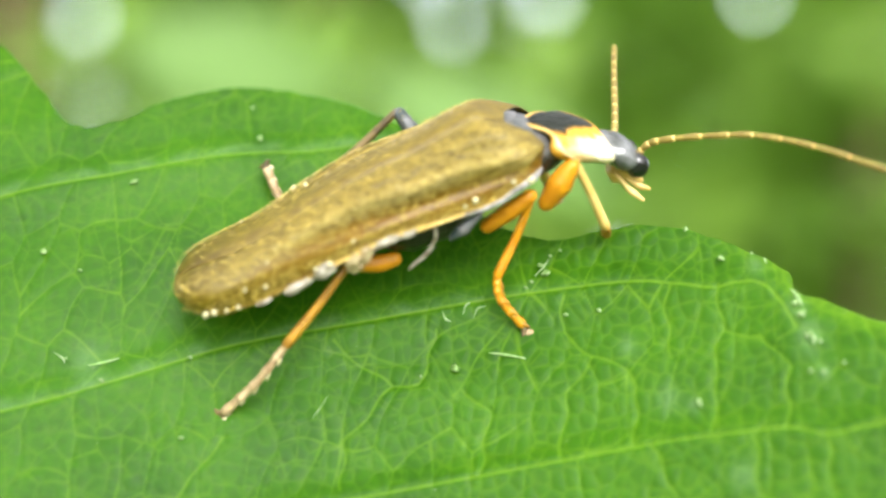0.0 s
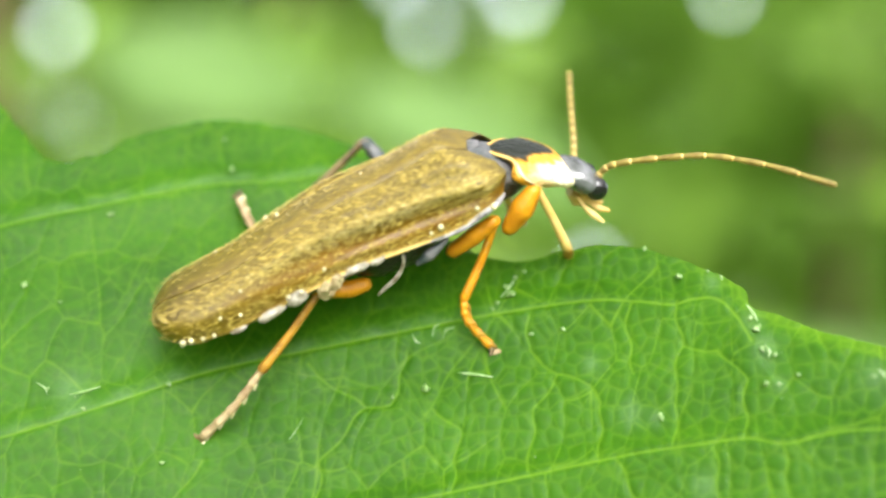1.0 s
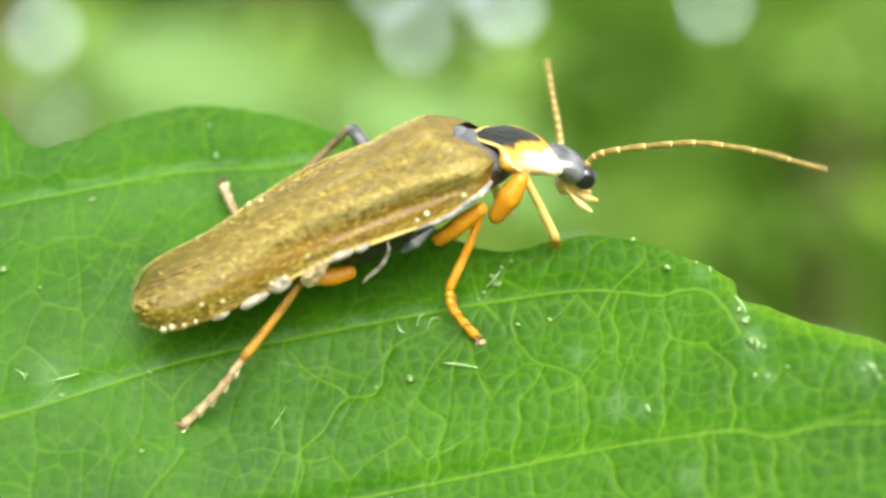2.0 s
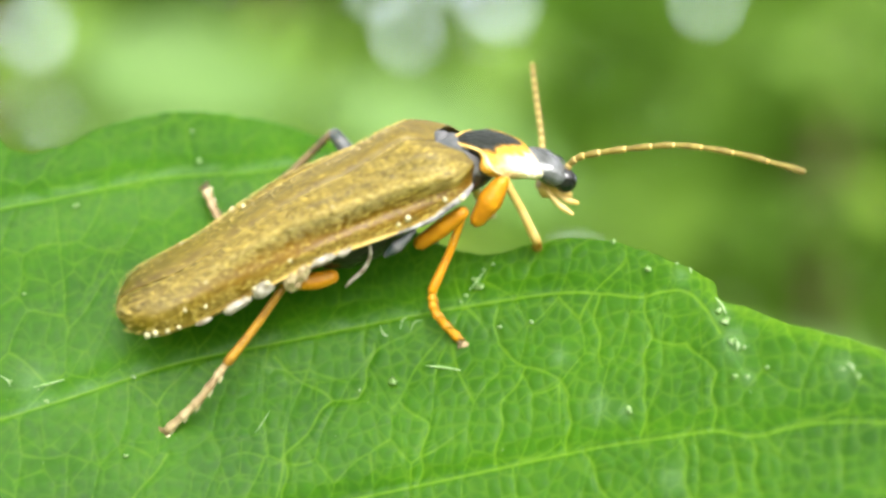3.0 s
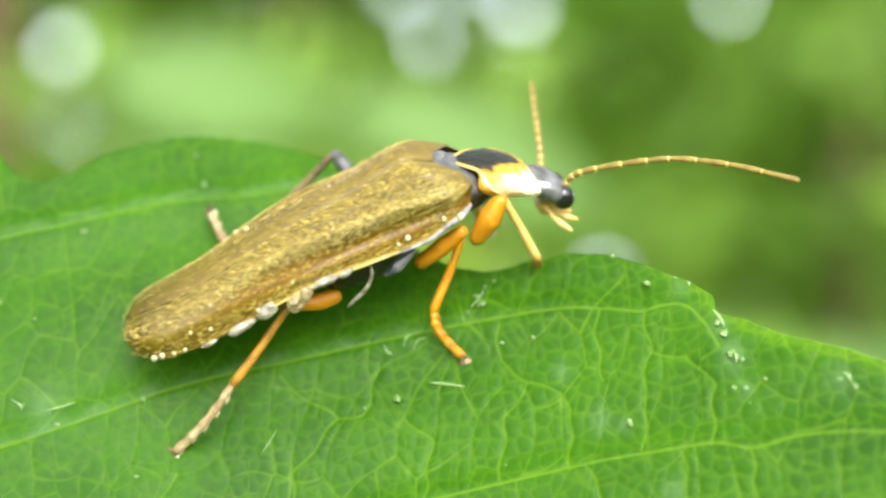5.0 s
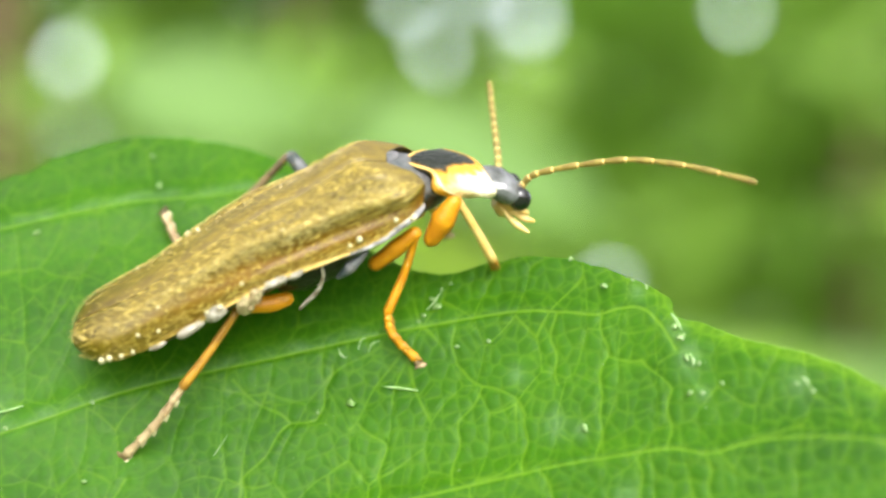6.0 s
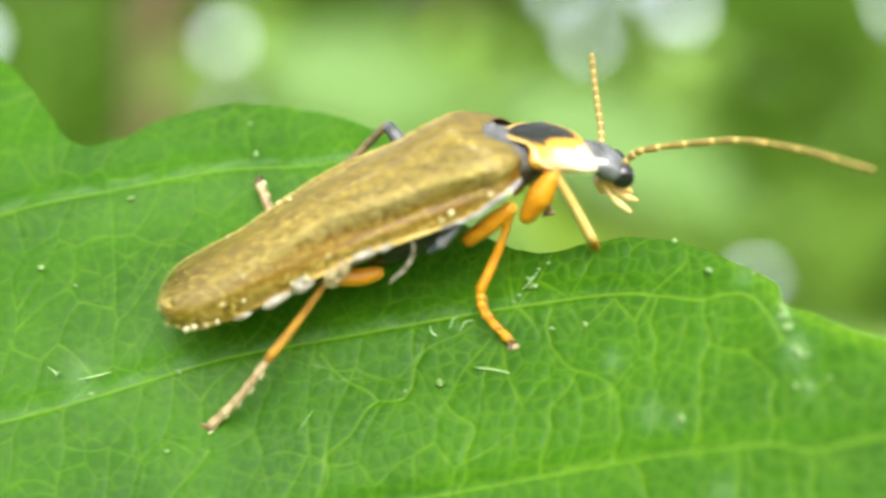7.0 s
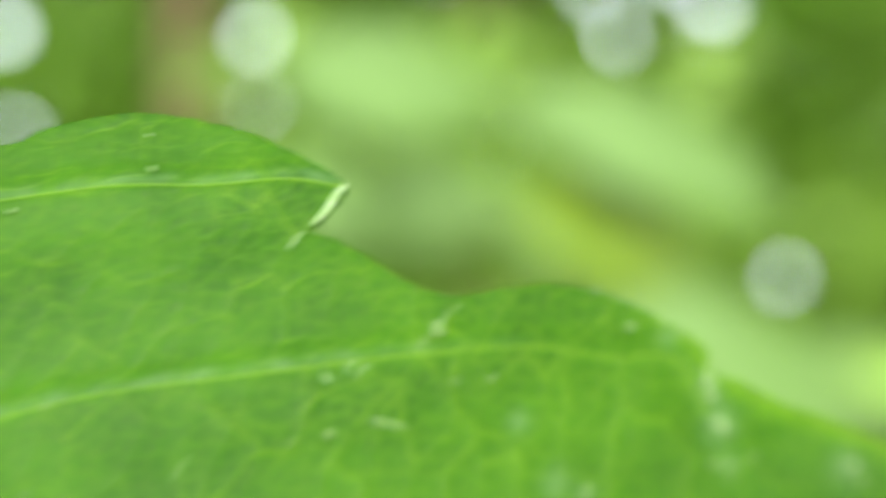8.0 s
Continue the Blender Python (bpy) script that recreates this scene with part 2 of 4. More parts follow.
# ---- the leaf ----
# The leaf's own frame: u along the blade, v up across it, w its normal, from a speck on its face.
LEAF_U, LEAF_V, LEAF_W = Vector((1, 0, 0)), Vector((0, 0.39438695, 0.91894447)), Vector((0, -0.91894447, 0.39438695))
LEAF_M = Matrix((LEAF_U, LEAF_V, LEAF_W)).transposed().to_4x4()
OUTLINE_TOP = [(-23.5, 3), (-22, 7.2), (-18, 9.6), (-14.5, 9.9), (-11.54, 7.95), (-10.3, 6.6), (-9.5, 5.82), (-8.5, 5.95), (-7.2, 6.76),
               (-5.5, 7.24), (-3.8, 7.15), (-2.3, 6.7), (-1.1, 6.1), (-0.5, 5.62), (-0.72, 5.05), (-1.1, 4.55), (-0.46, 4.3),
               (0.64, 3.72), (1.6, 3.2), (2.5, 3.1), (3.4, 3.27), (4.46, 3.32), (5.3, 3.1), (6.2, 2.7), (6.95, 2.3), (7.38, 1.94), (7.53, 1.56)]
OUTLINE_LOW = [(7.68, 1.37), (8.15, 1.15), (8.75, 0.8), (9.6, 0.43), (10.87, -0.12), (11.7, -0.8), (13.2, -1.8), (14.2, -3.3), (14.0, -4.2), (17, -6.2),
               (20, -9), (24.5, -13.5), (19, -15.5), (12, -16.5), (4, -16.8), (-5, -15.8), (-13, -12.8), (-20, -8), (-24, -2.5)]
VEINS = [[(-23.7, -2.6), (-12, -5.2), (2, -8.3), (14, -11), (24.3, -13.4)],
         [(-23, -2.7), (-16, 1.4), (-10.88, 3.65), (-8.2, 4.5), (-5.8, 5.2), (-3.74, 5.45), (-1.9, 5.75), (-0.55, 5.6)],
         [(-19, -3.7), (-14, -2.7), (-10.1, -1.6), (-7.7, -0.72), (-5.0, 0.34), (-2.18, 1.02), (-0.35, 1.4), (1.48, 1.7), (3.8, 1.9), (5.05, 1.76), (5.77, 1.61), (6.3, 1.7), (6.8, 1.62), (7.15, 1.2), (7.45, 0.55)],
         [(-12, -5.2), (-6, -4.0), (-1.7, -3.06), (1.29, -2.47), (4.35, -1.95), (6.1, -1.78), (7.2, -1.72), (7.98, -1.9), (9.12, -1.72), (10.7, -1.82), (12, -2.2), (14.1, -3.3)],
         [(-3, -7.2), (4, -5.5), (10, -5.2), (16, -7), (19.5, -9)],
         [(-23.5, -2.0), (-20, 3.5), (-16, 6.6), (-11.2, 7.5)],
         [(-15, -4.5), (-9, -8.5), (-2, -13), (2, -16)], [(-3, -7.2), (4, -11), (10, -15.5)]]

# thin links between the side veins
LINKS = [[(5.84, 1.64), (5.95, 0.58), (5.73, -0.2), (5.8, -0.72), (5.65, -1.76)], [(5.95, 0.55), (6.74, 0.42), (7.28, -0.37), (7.16, -1.8)],
         [(2.45, 1.65), (2.46, 0.78), (3.15, 0.14), (3.83, -0.16), (4.11, -0.57), (4.0, -1.92)], [(3.15, 0.14), (2.6, -0.6), (2.46, -1.75), (2.34, -2.19)],
         [(4.8, 1.78), (4.74, 1.07), (4.85, 0.0)], [(7.92, -1.95), (8.0, -3.2)], [(6.5, -1.8), (6.56, -3.16)], [(4.35, -2.0), (4.85, -3.1)],
         [(-2.81, 0.51), (-2.0, -0.1), (-1.38, -0.54), (-0.8, -0.4)], [(-1.38, -0.54), (-2.4, -1.8), (-2.42, -2.93)], [(0.23, -0.53), (0.85, -1.13), (0.67, -2.52)],
         [(-0.46, 0.84), (-0.59, 0.01), (-0.8, -0.4)], [(-6.06, -3.23), (-5.07, -1.88)]]


def blade_rise(u, v):
    """The bend of the blade off its plane, in millimetres."""
    return 0.3 + 0.095 * u + 0.022 * u * u / (1 + (u / 14.0) ** 2)


def curve2(points, steps):
    return np.array([(p.x, p.y) for p in smooth_path([(a, b, 0) for a, b in points], steps)])


def near_line(u, v, line):
    """Distance of every grid point to a polyline, signed by side."""
    best = np.full(u.shape, 1e9)
    sign = np.zeros(u.shape)
    for (x0, y0), (x1, y1) in zip(line, line[1:]):
        dx, dy = x1 - x0, y1 - y0
        t = np.clip(((u - x0) * dx + (v - y0) * dy) / (dx * dx + dy * dy + 1e-12), 0, 1)
        d = np.hypot(u - x0 - t * dx, v - y0 - t * dy)
        s = np.sign(dx * (v - y0) - dy * (u - x0))
        sign = np.where(d < best, s, sign)
        best = np.minimum(best, d)
    return best, sign


def cells(u, v, size, seed, shear=0.0, stretch=1.0):
    """Border distance of a random net of cells."""
    rng = np.random.default_rng(seed)
    tab = rng.random((256, 256, 2)) * 0.8 + 0.1
    x, y = (u + shear * v) / size, v / (size * stretch)
    ix, iy = np.floor(x).astype(int), np.floor(y).astype(int)
    f1, f2 = np.full(u.shape, 9.0), np.full(u.shape, 9.0)
    for a in (-1, 0, 1):
        for b in (-1, 0, 1):
            o = tab[(ix + a) % 256, (iy + b) % 256]
            d = np.hypot(ix + a + o[..., 0] - x, iy + b + o[..., 1] - y)
            f2 = np.where(d < f1, f1, np.minimum(f2, d))
            f1 = np.minimum(f1, d)
    return f2 - f1


def inside(u, v, line):
    hit = np.zeros(u.shape, bool)
    for (x0, y0), (x1, y1) in zip(line, np.roll(line, -1, 0)):
        hit ^= ((y0 > v) != (y1 > v)) & (u < (x1 - x0) * (v - y0) / (y1 - y0 + 1e-15) + x0)
    return hit


def build_leaf():
    fine = 0.035
    us = np.r_[np.arange(-25, -13, 0.4), np.arange(-13, 13, fine), np.arange(13, 26, 0.4)]
    vs = np.r_[np.arange(-18, -4.6, 0.4), np.arange(-4.6, 8.4, fine), np.arange(8.4, 11, 0.3)]
    rim = curve2(OUTLINE_TOP + OUTLINE_LOW + OUTLINE_TOP[:1], 16)[:-1]
    rim = rim + np.array([[0.05 * noise.noise((a * 2.1, b * 2.1, 0.3)) + 0.02 * noise.noise((a * 7, b * 7, 3.1)), 0.06 * noise.noise((a * 2.1, b * 2.1, 7.3)) + 0.02 * noise.noise((a * 7, b * 7, 5.1))] for a, b in rim])
    u, v = np.meshgrid(us, vs, indexing="ij")
    cu, cv = (u[:-1, :-1] + u[1:, 1:]) / 2, (v[:-1, :-1] + v[1:, 1:]) / 2
    keep = inside(cu, cv, rim)
    used = np.zeros(u.shape, bool)
    count = np.zeros(u.shape, int)
    for a in (0, 1):
        for b in (0, 1):
            sl = (slice(a, a + keep.shape[0]), slice(b, b + keep.shape[1]))
            count[sl] += keep
    used = count > 0
    edge = used & (count < 4)
    # the border follows the outline
    for i, j in zip(*np.nonzero(edge)):
        d = np.hypot(rim[:, 0] - u[i, j], rim[:, 1] - v[i, j])
        k = int(d.argmin())
        best = None
        for q in (k - 1, k):
            p0, p1 = rim[q % len(rim)], rim[(q + 1) % len(rim)]
            w = p1 - p0
            t = np.clip(np.dot((u[i, j], v[i, j]) - p0, w) / (w @ w + 1e-12), 0, 1)
            c = p0 + t * w
            e = np.hypot(*(c - (u[i, j], v[i, j])))
            if best is None or e < best[0]:
                best = (e, c)
        u[i, j], v[i, j] = best[1]
    rise = blade_rise(u, v) - 0.018 * np.clip(v - 3.5, 0, 5) ** 2 * np.clip(-u / 3, 0, 1)
    tone = np.zeros(u.shape)
    trough = np.full(u.shape, 1e9)
    painted_sheen = np.zeros(u.shape)
    for n, line in enumerate(VEINS):
        c = curve2(line, 6)
        d, sign = near_line(u, v, c)
        trough = np.minimum(trough, d)
        wide = 0.13 if n == 0 else 0.031
        tone = np.maximum(tone, (0.6 if n == 0 else 0.52) * np.exp(-(d / wide) ** 2))
        # a pale sheen painted into the colour above the two long side veins
        if n in (1, 2):
            painted_sheen += np.where(sign > 0, np.exp(-((d - 0.15) / 0.17) ** 2), 0) * np.clip((4.5 - u) / 5, 0, 1)
        # the blade folds over its side veins
        rise += 0.17 * np.exp(-(d / np.where(sign > 0, 0.42, 0.75)) ** 2) - 0.02 * np.exp(-(d / 0.06) ** 2)
    for line in LINKS:
        d, sign = near_line(u + 0.05 * np.sin(v * 6.3), v + 0.05 * np.sin(u * 5.1), np.array(line))
        tone = np.maximum(tone, 0.40 * np.exp(-(d / 0.029) ** 2))
        rise -= 0.02 * np.exp(-(d / 0.09) ** 2)
    # the blade swells between its veins
    rise += 0.12 * (1 - np.exp(-(trough / 1.5) ** 2))
    wob = 0.25 * np.sin(u * 1.9 + 1.3 * np.sin(v * 1.1)) + 0.2 * np.sin(v * 2.7 + u * 0.8)
    big = cells(u + 0.3 * wob, v + 0.25 * np.sin(u * 2.3), 1.0, 3, shear=-0.15, stretch=1.7)
    small = cells(u + 0.12 * wob, v + 0.05 * np.sin(u * 2.3), 0.36, 5, stretch=1.12)
    # the net is drawn more clearly here and there
    clear = 0.5 + 0.5 * np.sin(u * 1.3 + 2.1 * np.sin(v * 0.9)) * np.sin(v * 1.7 + 1.5 * np.sin(u * 0.7 + 1))
    side = 0.5 + 0.5 * np.clip((u + 4) / 6, -0.7, 1)
    tone = np.maximum(tone, (0.14 + 0.28 * clear) * np.exp(-(big / 0.03) ** 2))
    tone = np.maximum(tone, (0.03 + 0.05 * clear + 0.08 * side) * np.exp(-(small / 0.16) ** 2))
    tone = tone * (0.85 + 0.28 * side)
    mid = cells(u + 0.2 * wob, v + 0.1 * np.sin(u * 3.1), 0.62, 9, shear=0.1, stretch=1.25)
    patch = 0.5 + 0.5 * np.sin(u * 0.9 + 1.7 * np.sin(v * 1.3 + 0.4)) * np.sin(v * 1.2 + 1.9 * np.sin(u * 0.6))
    tone = np.maximum(tone, (0.05 + 0.19 * patch) * np.exp(-(mid / 0.05) ** 2))
    tone = tone + 0.05 * np.sin(u * 7.3 + 3 * np.sin(v * 5.1)) * np.sin(v * 6.7 + 2 * np.sin(u * 4.3))
    rise += 0.013 * (1 - np.exp(-(big / 0.14) ** 2)) + 0.015 * (0.45 + 0.55 * side) * (1 - np.exp(-(small / 0.4) ** 2))
    # the rim past the tooth rolls back
    d, sign = near_line(u, v, curve2(OUTLINE_TOP[-6:] + OUTLINE_LOW[:6], 8))
    rise -= 0.12 * np.exp(-(d / 0.25) ** 2) * np.clip((u - 4.5) / 2.5, 0, 1)
    # light on the rolled rim is painted in as a paler tone
    tone = tone + 0.28 * np.exp(-(d / 0.3) ** 2) * np.clip((u - 5.5) / 2, 0, 1)
    painted_sheen *= 0.55 + 0.45 * np.sin(u * 5.3 + 2 * np.sin(v * 4.1)) * np.sin(u * 2.1 + 1.0)
    # round patches of the same sheen, painted on the blade
    for a, b, r in ((7.5, 1.05, 0.22), (7.72, 0.25, 0.28), (7.95, -0.5, 0.16), (9.95, -0.5, 0.25), (4.75, -0.9, 0.25), (5.3, -1.1, 0.16), (6.2, -2.7, 0.25), (-8.3, -0.25, 0.4), (3.9, 0.35, 0.2), (6.7, 2.1, 0.2)):
        painted_sheen += 0.9 * np.exp(-((u - a) ** 2 + (v - b) ** 2 / 1.6) / r ** 2)
    painted_sheen = np.clip(painted_sheen * (0.75 + 0.25 * np.sin(u * 23 + 3 * np.sin(v * 17)) * np.sin(v * 19 + 2 * np.sin(u * 13))), 0, 1)
    index = np.full(u.shape, -1)
    index[used] = np.arange(used.sum())
    co = np.stack([u[used], v[used], rise[used]], 1) * MM
    i, j = np.nonzero(keep)
    quads = np.stack([index[i, j], index[i + 1, j], index[i + 1, j + 1], index[i, j + 1]], 1)
    me = bpy.data.meshes.new("blade")
    me.from_pydata(co.tolist(), [], quads.tolist())
    me.polygons.foreach_set("use_smooth", [True] * len(me.polygons))
    at = me.attributes.new("vein", "FLOAT", "POINT")
    at.data.foreach_set("value", tone[used].astype(np.float32))
    me.attributes.new("painted_sheen", "FLOAT", "POINT").data.foreach_set("value", painted_sheen[used].astype(np.float32))
    me.materials.append(M_LEAF)
    leaf = tagged(new("leaf"), "fresh green toothed leaf with a pale net of veins", "leaf")
    leaf.matrix_world = LEAF_M
    blade = new("blade", me)
    blade.parent = leaf
    thick = blade.modifiers.new("thickness", "SOLIDIFY")
    thick.thickness, thick.offset = 0.16 * MM, -1
    # the stalk leaves the blade's base and meets the shoot
    part("leaf_stalk", tube([(-23.4, -2.5, 8.2 - 0.3), (-27, -2, 9.5), (-33, -0.5, 8), (-39, 1, 3)], [0.55, 0.6, 0.65, 0.9], 12), M_STEM, leaf, "green leaf stalk")
    return leaf


leaf = build_leaf()


def on_leaf(u, v, h=0.0):
    """A place on the blade's upper face, in its own frame (millimetres)."""
    return Vector((u, v, blade_rise(u, v) + 0.19 + h))


def leaf_marks():
    rng = random.Random(8)
    grains = []
    # pollen, and pale spots that paint small glints of the blade
    spots = [(0.03, -0.09, 0.085), (7.45, 1.1, 0.06), (7.58, 0.8, 0.07), (7.66, 0.3, 0.06), (7.9, 0.15, 0.05), (7.95, -0.55, 0.05), (10.2, -0.75, 0.06), (9.9, -0.55, 0.04), (8.35, -0.35, 0.045), (6.9, 2.15, 0.05), (6.6, 2.35, 0.04), (1.95, 2.4, 0.06), (1.75, 2.0, 0.045), (2.15, 2.62, 0.04), (1.6, 1.85, 0.035), (-6.01, -0.03, 0.06), (-7.79, 4.28, 0.07), (-4.91, 5.67, 0.06), (-5.15, 6.52, 0.05), (2.08, 2.2, 0.08), (5.21, 3.09, 0.06),
             (2.52, 1.15, 0.05), (3.26, 1.23, 0.05), (5.98, 2.28, 0.07), (-7.93, -0.73, 0.06), (-8.78, -0.25, 0.04), (-6.01, -1.94, 0.05), (-9.65, 2.32, 0.06),
             (-8.75, 1.91, 0.05), (7.67, -0.52, 0.06), (5.38, -1.09, 0.06), (2.39, 2.76, 0.05), (-0.74, -0.29, 0.04)]
    spots += [(rng.uniform(-10, 9), rng.uniform(-3.2, 0.8), rng.uniform(0.010, 0.022)) for _ in range(24)]
    for u, v, r in spots:
        bm = bmesh.new()
        bmesh.ops.create_icosphere(bm, subdivisions=2, radius=r * MM)
        for w in bm.verts:
            w.co *= 0.9 + 1.1 * noise.noise(w.co * 14000 + Vector((u * 3.1, v * 2.7, 0)))
            w.co.x *= 1.25
            w.co.z *= 0.25
        ob = part("pale_speck", bm, M_SPECK)
        ob.matrix_world = LEAF_M @ Matrix.Translation(on_leaf(u, v, r * 0.3) * MM) @ pose(0, 0, 0, 0, 0, rng.uniform(0, 360))
        tagged(ob, "pale speck on the leaf, pollen and painted glints", "pollen grain", group="pollen on the leaf")
        grains.append(ob)
    # scratches; the last three, by the rim, paint whitish glints
    for line, r in (([(-0.31, 1.33), (-0.23, 1.12), (-0.11, 1.05)], 0.035), ([(0.18, 1.23), (0.22, 1.43), (0.33, 1.52)], 0.035), ([(0.42, 1.14), (0.51, 1.37), (0.7, 1.42)], 0.035),
                    ([(0.79, 0.28), (1.18, 0.22), (1.61, 0.13)], 0.045), ([(-8.26, -0.38), (-7.95, -0.3), (-7.59, -0.17)], 0.04), ([(-9.05, -0.13), (-8.85, -0.25), (-8.79, -0.38)], 0.03),
                    ([(1.81, 2.14), (2.0, 2.34), (2.13, 2.55)], 0.035), ([(-3.14, -1.33), (-2.97, -1.06), (-2.83, -0.79)], 0.018), ([(-1.25, 4.45), (-1.4, 4.25), (-1.5, 4.0)], 0.045), ([(7.4, 1.42), (7.52, 1.22), (7.6, 1.0)], 0.05), ([(7.72, 0.42), (7.8, 0.25), (7.78, 0.1)], 0.05), ([(10.0, -0.4), (10.1, -0.5), (10.12, -0.62)], 0.04)):
        part("scar_glint", tube([on_leaf(a, b, -0.005) for a, b in line], [r * 0.25, r * 0.8, r * 0.25], 8, flat=0.5), M_SCAR_GLINT, leaf, "pale scratch and painted glint on the blade")
    part("torn_edge", tube([on_leaf(a, b, 0.0) for a, b in ((-0.5, 5.64), (-0.68, 5.3), (-0.8, 5.0), (-1.08, 4.62))], [0.03, 0.075, 0.07, 0.03], 8), M_SCAR_GLINT, leaf, "pale torn edge of a leaf tooth")
    return grains


leaf_grains = leaf_marks()

# ---- the beetle ----
BEETLE_AT = Vector((-6.32, -1.4362623, 2.06524831)) * MM
BEETLE_TURN = Matrix(((0.95445712, -0.26837071, -0.13034098), (0.14575128, 0.80062287, -0.58117088), (0.26032321, 0.53570531, 0.80327557)))
REST = Matrix.Translation(BEETLE_AT) @ BEETLE_TURN.to_4x4()


def spine(x):
    """Height of the body's middle over its length."""
    return -0.5 + 0.23 * x


LEAN = radians(-9)


def lean(x, y, z):
    """The body leans about its middle line."""
    c = spine(min(x, 8.6))
    up = y * math.sin(LEAN) + (z - c) * math.cos(LEAN)
    skew = np.interp(x, (0, 6.5, 8.7, 9.3, 9.75, 10.05, 10.4, 10.9), (0.36, 0.36, 0.85, 0.72, 0.33, 0.21, 0.28, 0.1))
    return (x - float(skew) * up, y * math.cos(LEAN) - (z - c) * math.sin(LEAN), c + up)


def fine_table(table, steps=5):
    """Rows of a body's sections, with smooth rows between them."""
    t = np.array(table, float)
    t = np.vstack([2 * t[0] - t[1], t, 2 * t[-1] - t[-2]])
    out = []
    for i in range(1, len(t) - 2):
        a, b, c, d = t[i - 1:i + 3]
        for k in range(steps):
            q = k / steps
            out.append(0.5 * (2 * b + (c - a) * q + (2 * a - 5 * b + 4 * c - d) * q * q + (3 * b - a - 3 * c + d) * q ** 3))
    out.append(t[-2])
    return [[float(v) for v in r] for r in out]


def elytron_width(x):
    tail = math.sqrt(max(0.0, 1 - (1 - min(x / 1.2, 1.0)) ** 2.2))
    front = 1 - 0.10 * max(0.0, (x - 5) / 3.6) ** 2 - 0.25 * max(0.0, (x - 8.1) / 0.6) ** 2
    return 1.36 * tail * front


BODY_ROWS = fine_table([(x, b, f) for x, b, f in ((0, 0.42, 0.25), (1, 0.53, 0.38), (2, 0.57, 0.40), (3, 0.69, 0.35), (4, 0.85, 0.29), (5, 0.95, 0.30), (6, 0.96, 0.45), (7, 1.0, 0.56), (8, 0.98, 0.53), (8.8, 0.87, 0.55))], 6)
BODY_X, BODY_B, BODY_F = zip(*BODY_ROWS)


def elytron_height(x):
    tail = math.sqrt(max(0.0, 1 - (1 - min(x / 0.75, 1.0)) ** 2.2))
    return float(np.interp(x, BODY_X, BODY_B)) * tail * (1 - 0.35 * max(0.0, (x - 8.0) / 0.7) ** 2)


def shoulder_rib(x):
    """Where the blunt rib from the shoulder runs on a wing case, and fades towards the tail."""
    return float(np.interp(x, (2.0, 4.6, 5.5, 6.2, 6.8, 7.8, 8.4), (0.27, 0.34, 0.41, 0.44, 0.47, 0.55, 0.63)))


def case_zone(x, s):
    """Colour zones of a wing case: 0 the tip with shade painted in, 0.15 the back, near 0.45 the browner flank with a
    little painted shade, 1 the pale margin.
    """
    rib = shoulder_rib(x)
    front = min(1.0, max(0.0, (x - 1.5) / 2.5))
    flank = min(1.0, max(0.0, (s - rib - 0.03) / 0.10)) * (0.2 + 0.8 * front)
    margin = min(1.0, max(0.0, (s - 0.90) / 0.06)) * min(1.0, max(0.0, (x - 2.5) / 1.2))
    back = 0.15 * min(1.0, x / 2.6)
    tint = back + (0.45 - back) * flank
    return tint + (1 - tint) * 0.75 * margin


def case_point(x, s, side, out=0.0):
    """A point of a wing case: s runs from the seam over the back (0 to 0.6) and down the flank (0.6 to 1)."""
    a, b, z0 = elytron_width(x), elytron_height(x), spine(x)
    full = min(1.0, x / 2.0) * min(1.0, (9.6 - x) / 2)
    front = min(1.0, max(0.0, (x - 2.5) / 3.0))
    rib = shoulder_rib(x)
    swell = (0.03 + 0.15 * front) * math.exp(-((s - rib) / 0.055) ** 2) - 0.03 * front * math.exp(-((s - rib + 0.15) / 0.06) ** 2)
    swell -= (0.02 + 0.10 * front) * math.exp(-((s - rib - 0.19) / 0.09) ** 2) - 0.09 * math.exp(-((s - 1.0) / 0.07) ** 2)
    # the seam lies in a shallow trough
    swell -= (0.05 + 0.07 * front) * math.exp(-(s / 0.022) ** 2) - 0.03 * math.exp(-((s - 0.07) / 0.03) ** 2)
    # faint ribs along the back, and a wavy flank edge
    swell += 0.025 * math.exp(-((s - rib * 0.5) / 0.04) ** 2)
    wave = 0.02 * math.sin(x * 9.1) * math.sin(x * 3.3) * max(0.0, s - 0.8) * 5
    r = swell * full + out
    flank = float(np.interp(x, BODY_X, BODY_F)) * math.sqrt(max(0.0, 1 - (1 - min(x / 0.9, 1.0)) ** 2))
    near = max(0.0, (x - 7.2) / 1.5)
    if s < 0.6:
        # the seam lies a little to the right of the highest line
        start = 0.02 - side * 0.25 * min(1.0, x / 1.5)
        phi = start + s / 0.6 * (1.52 - start)
        y, z = math.copysign(abs(math.sin(phi)) ** 0.74, phi), abs(math.cos(phi)) ** 0.74
        return lean(x - 0.38 * near * max(0.0, 1 - s / 0.4), side * (0.008 + (a + r) * y), z0 + (b + r) * z)
    t = (s - 0.6) / 0.4
    return lean(x - 0.5 * near * t, side * (0.008 + a * (1 + 0.02 * t - 0.10 * t * t) + r), z0 + 0.07 * (1 - t) * b - flank * t + wave)


def elytron(side):
    xs = [0.02 + 8.70 * (0.5 - 0.5 * math.cos(math.pi * i / 56)) for i in range(57)]
    ss = [k / 59 for k in range(60)]
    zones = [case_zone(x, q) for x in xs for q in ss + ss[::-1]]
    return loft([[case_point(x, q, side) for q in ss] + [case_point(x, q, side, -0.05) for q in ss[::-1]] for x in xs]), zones


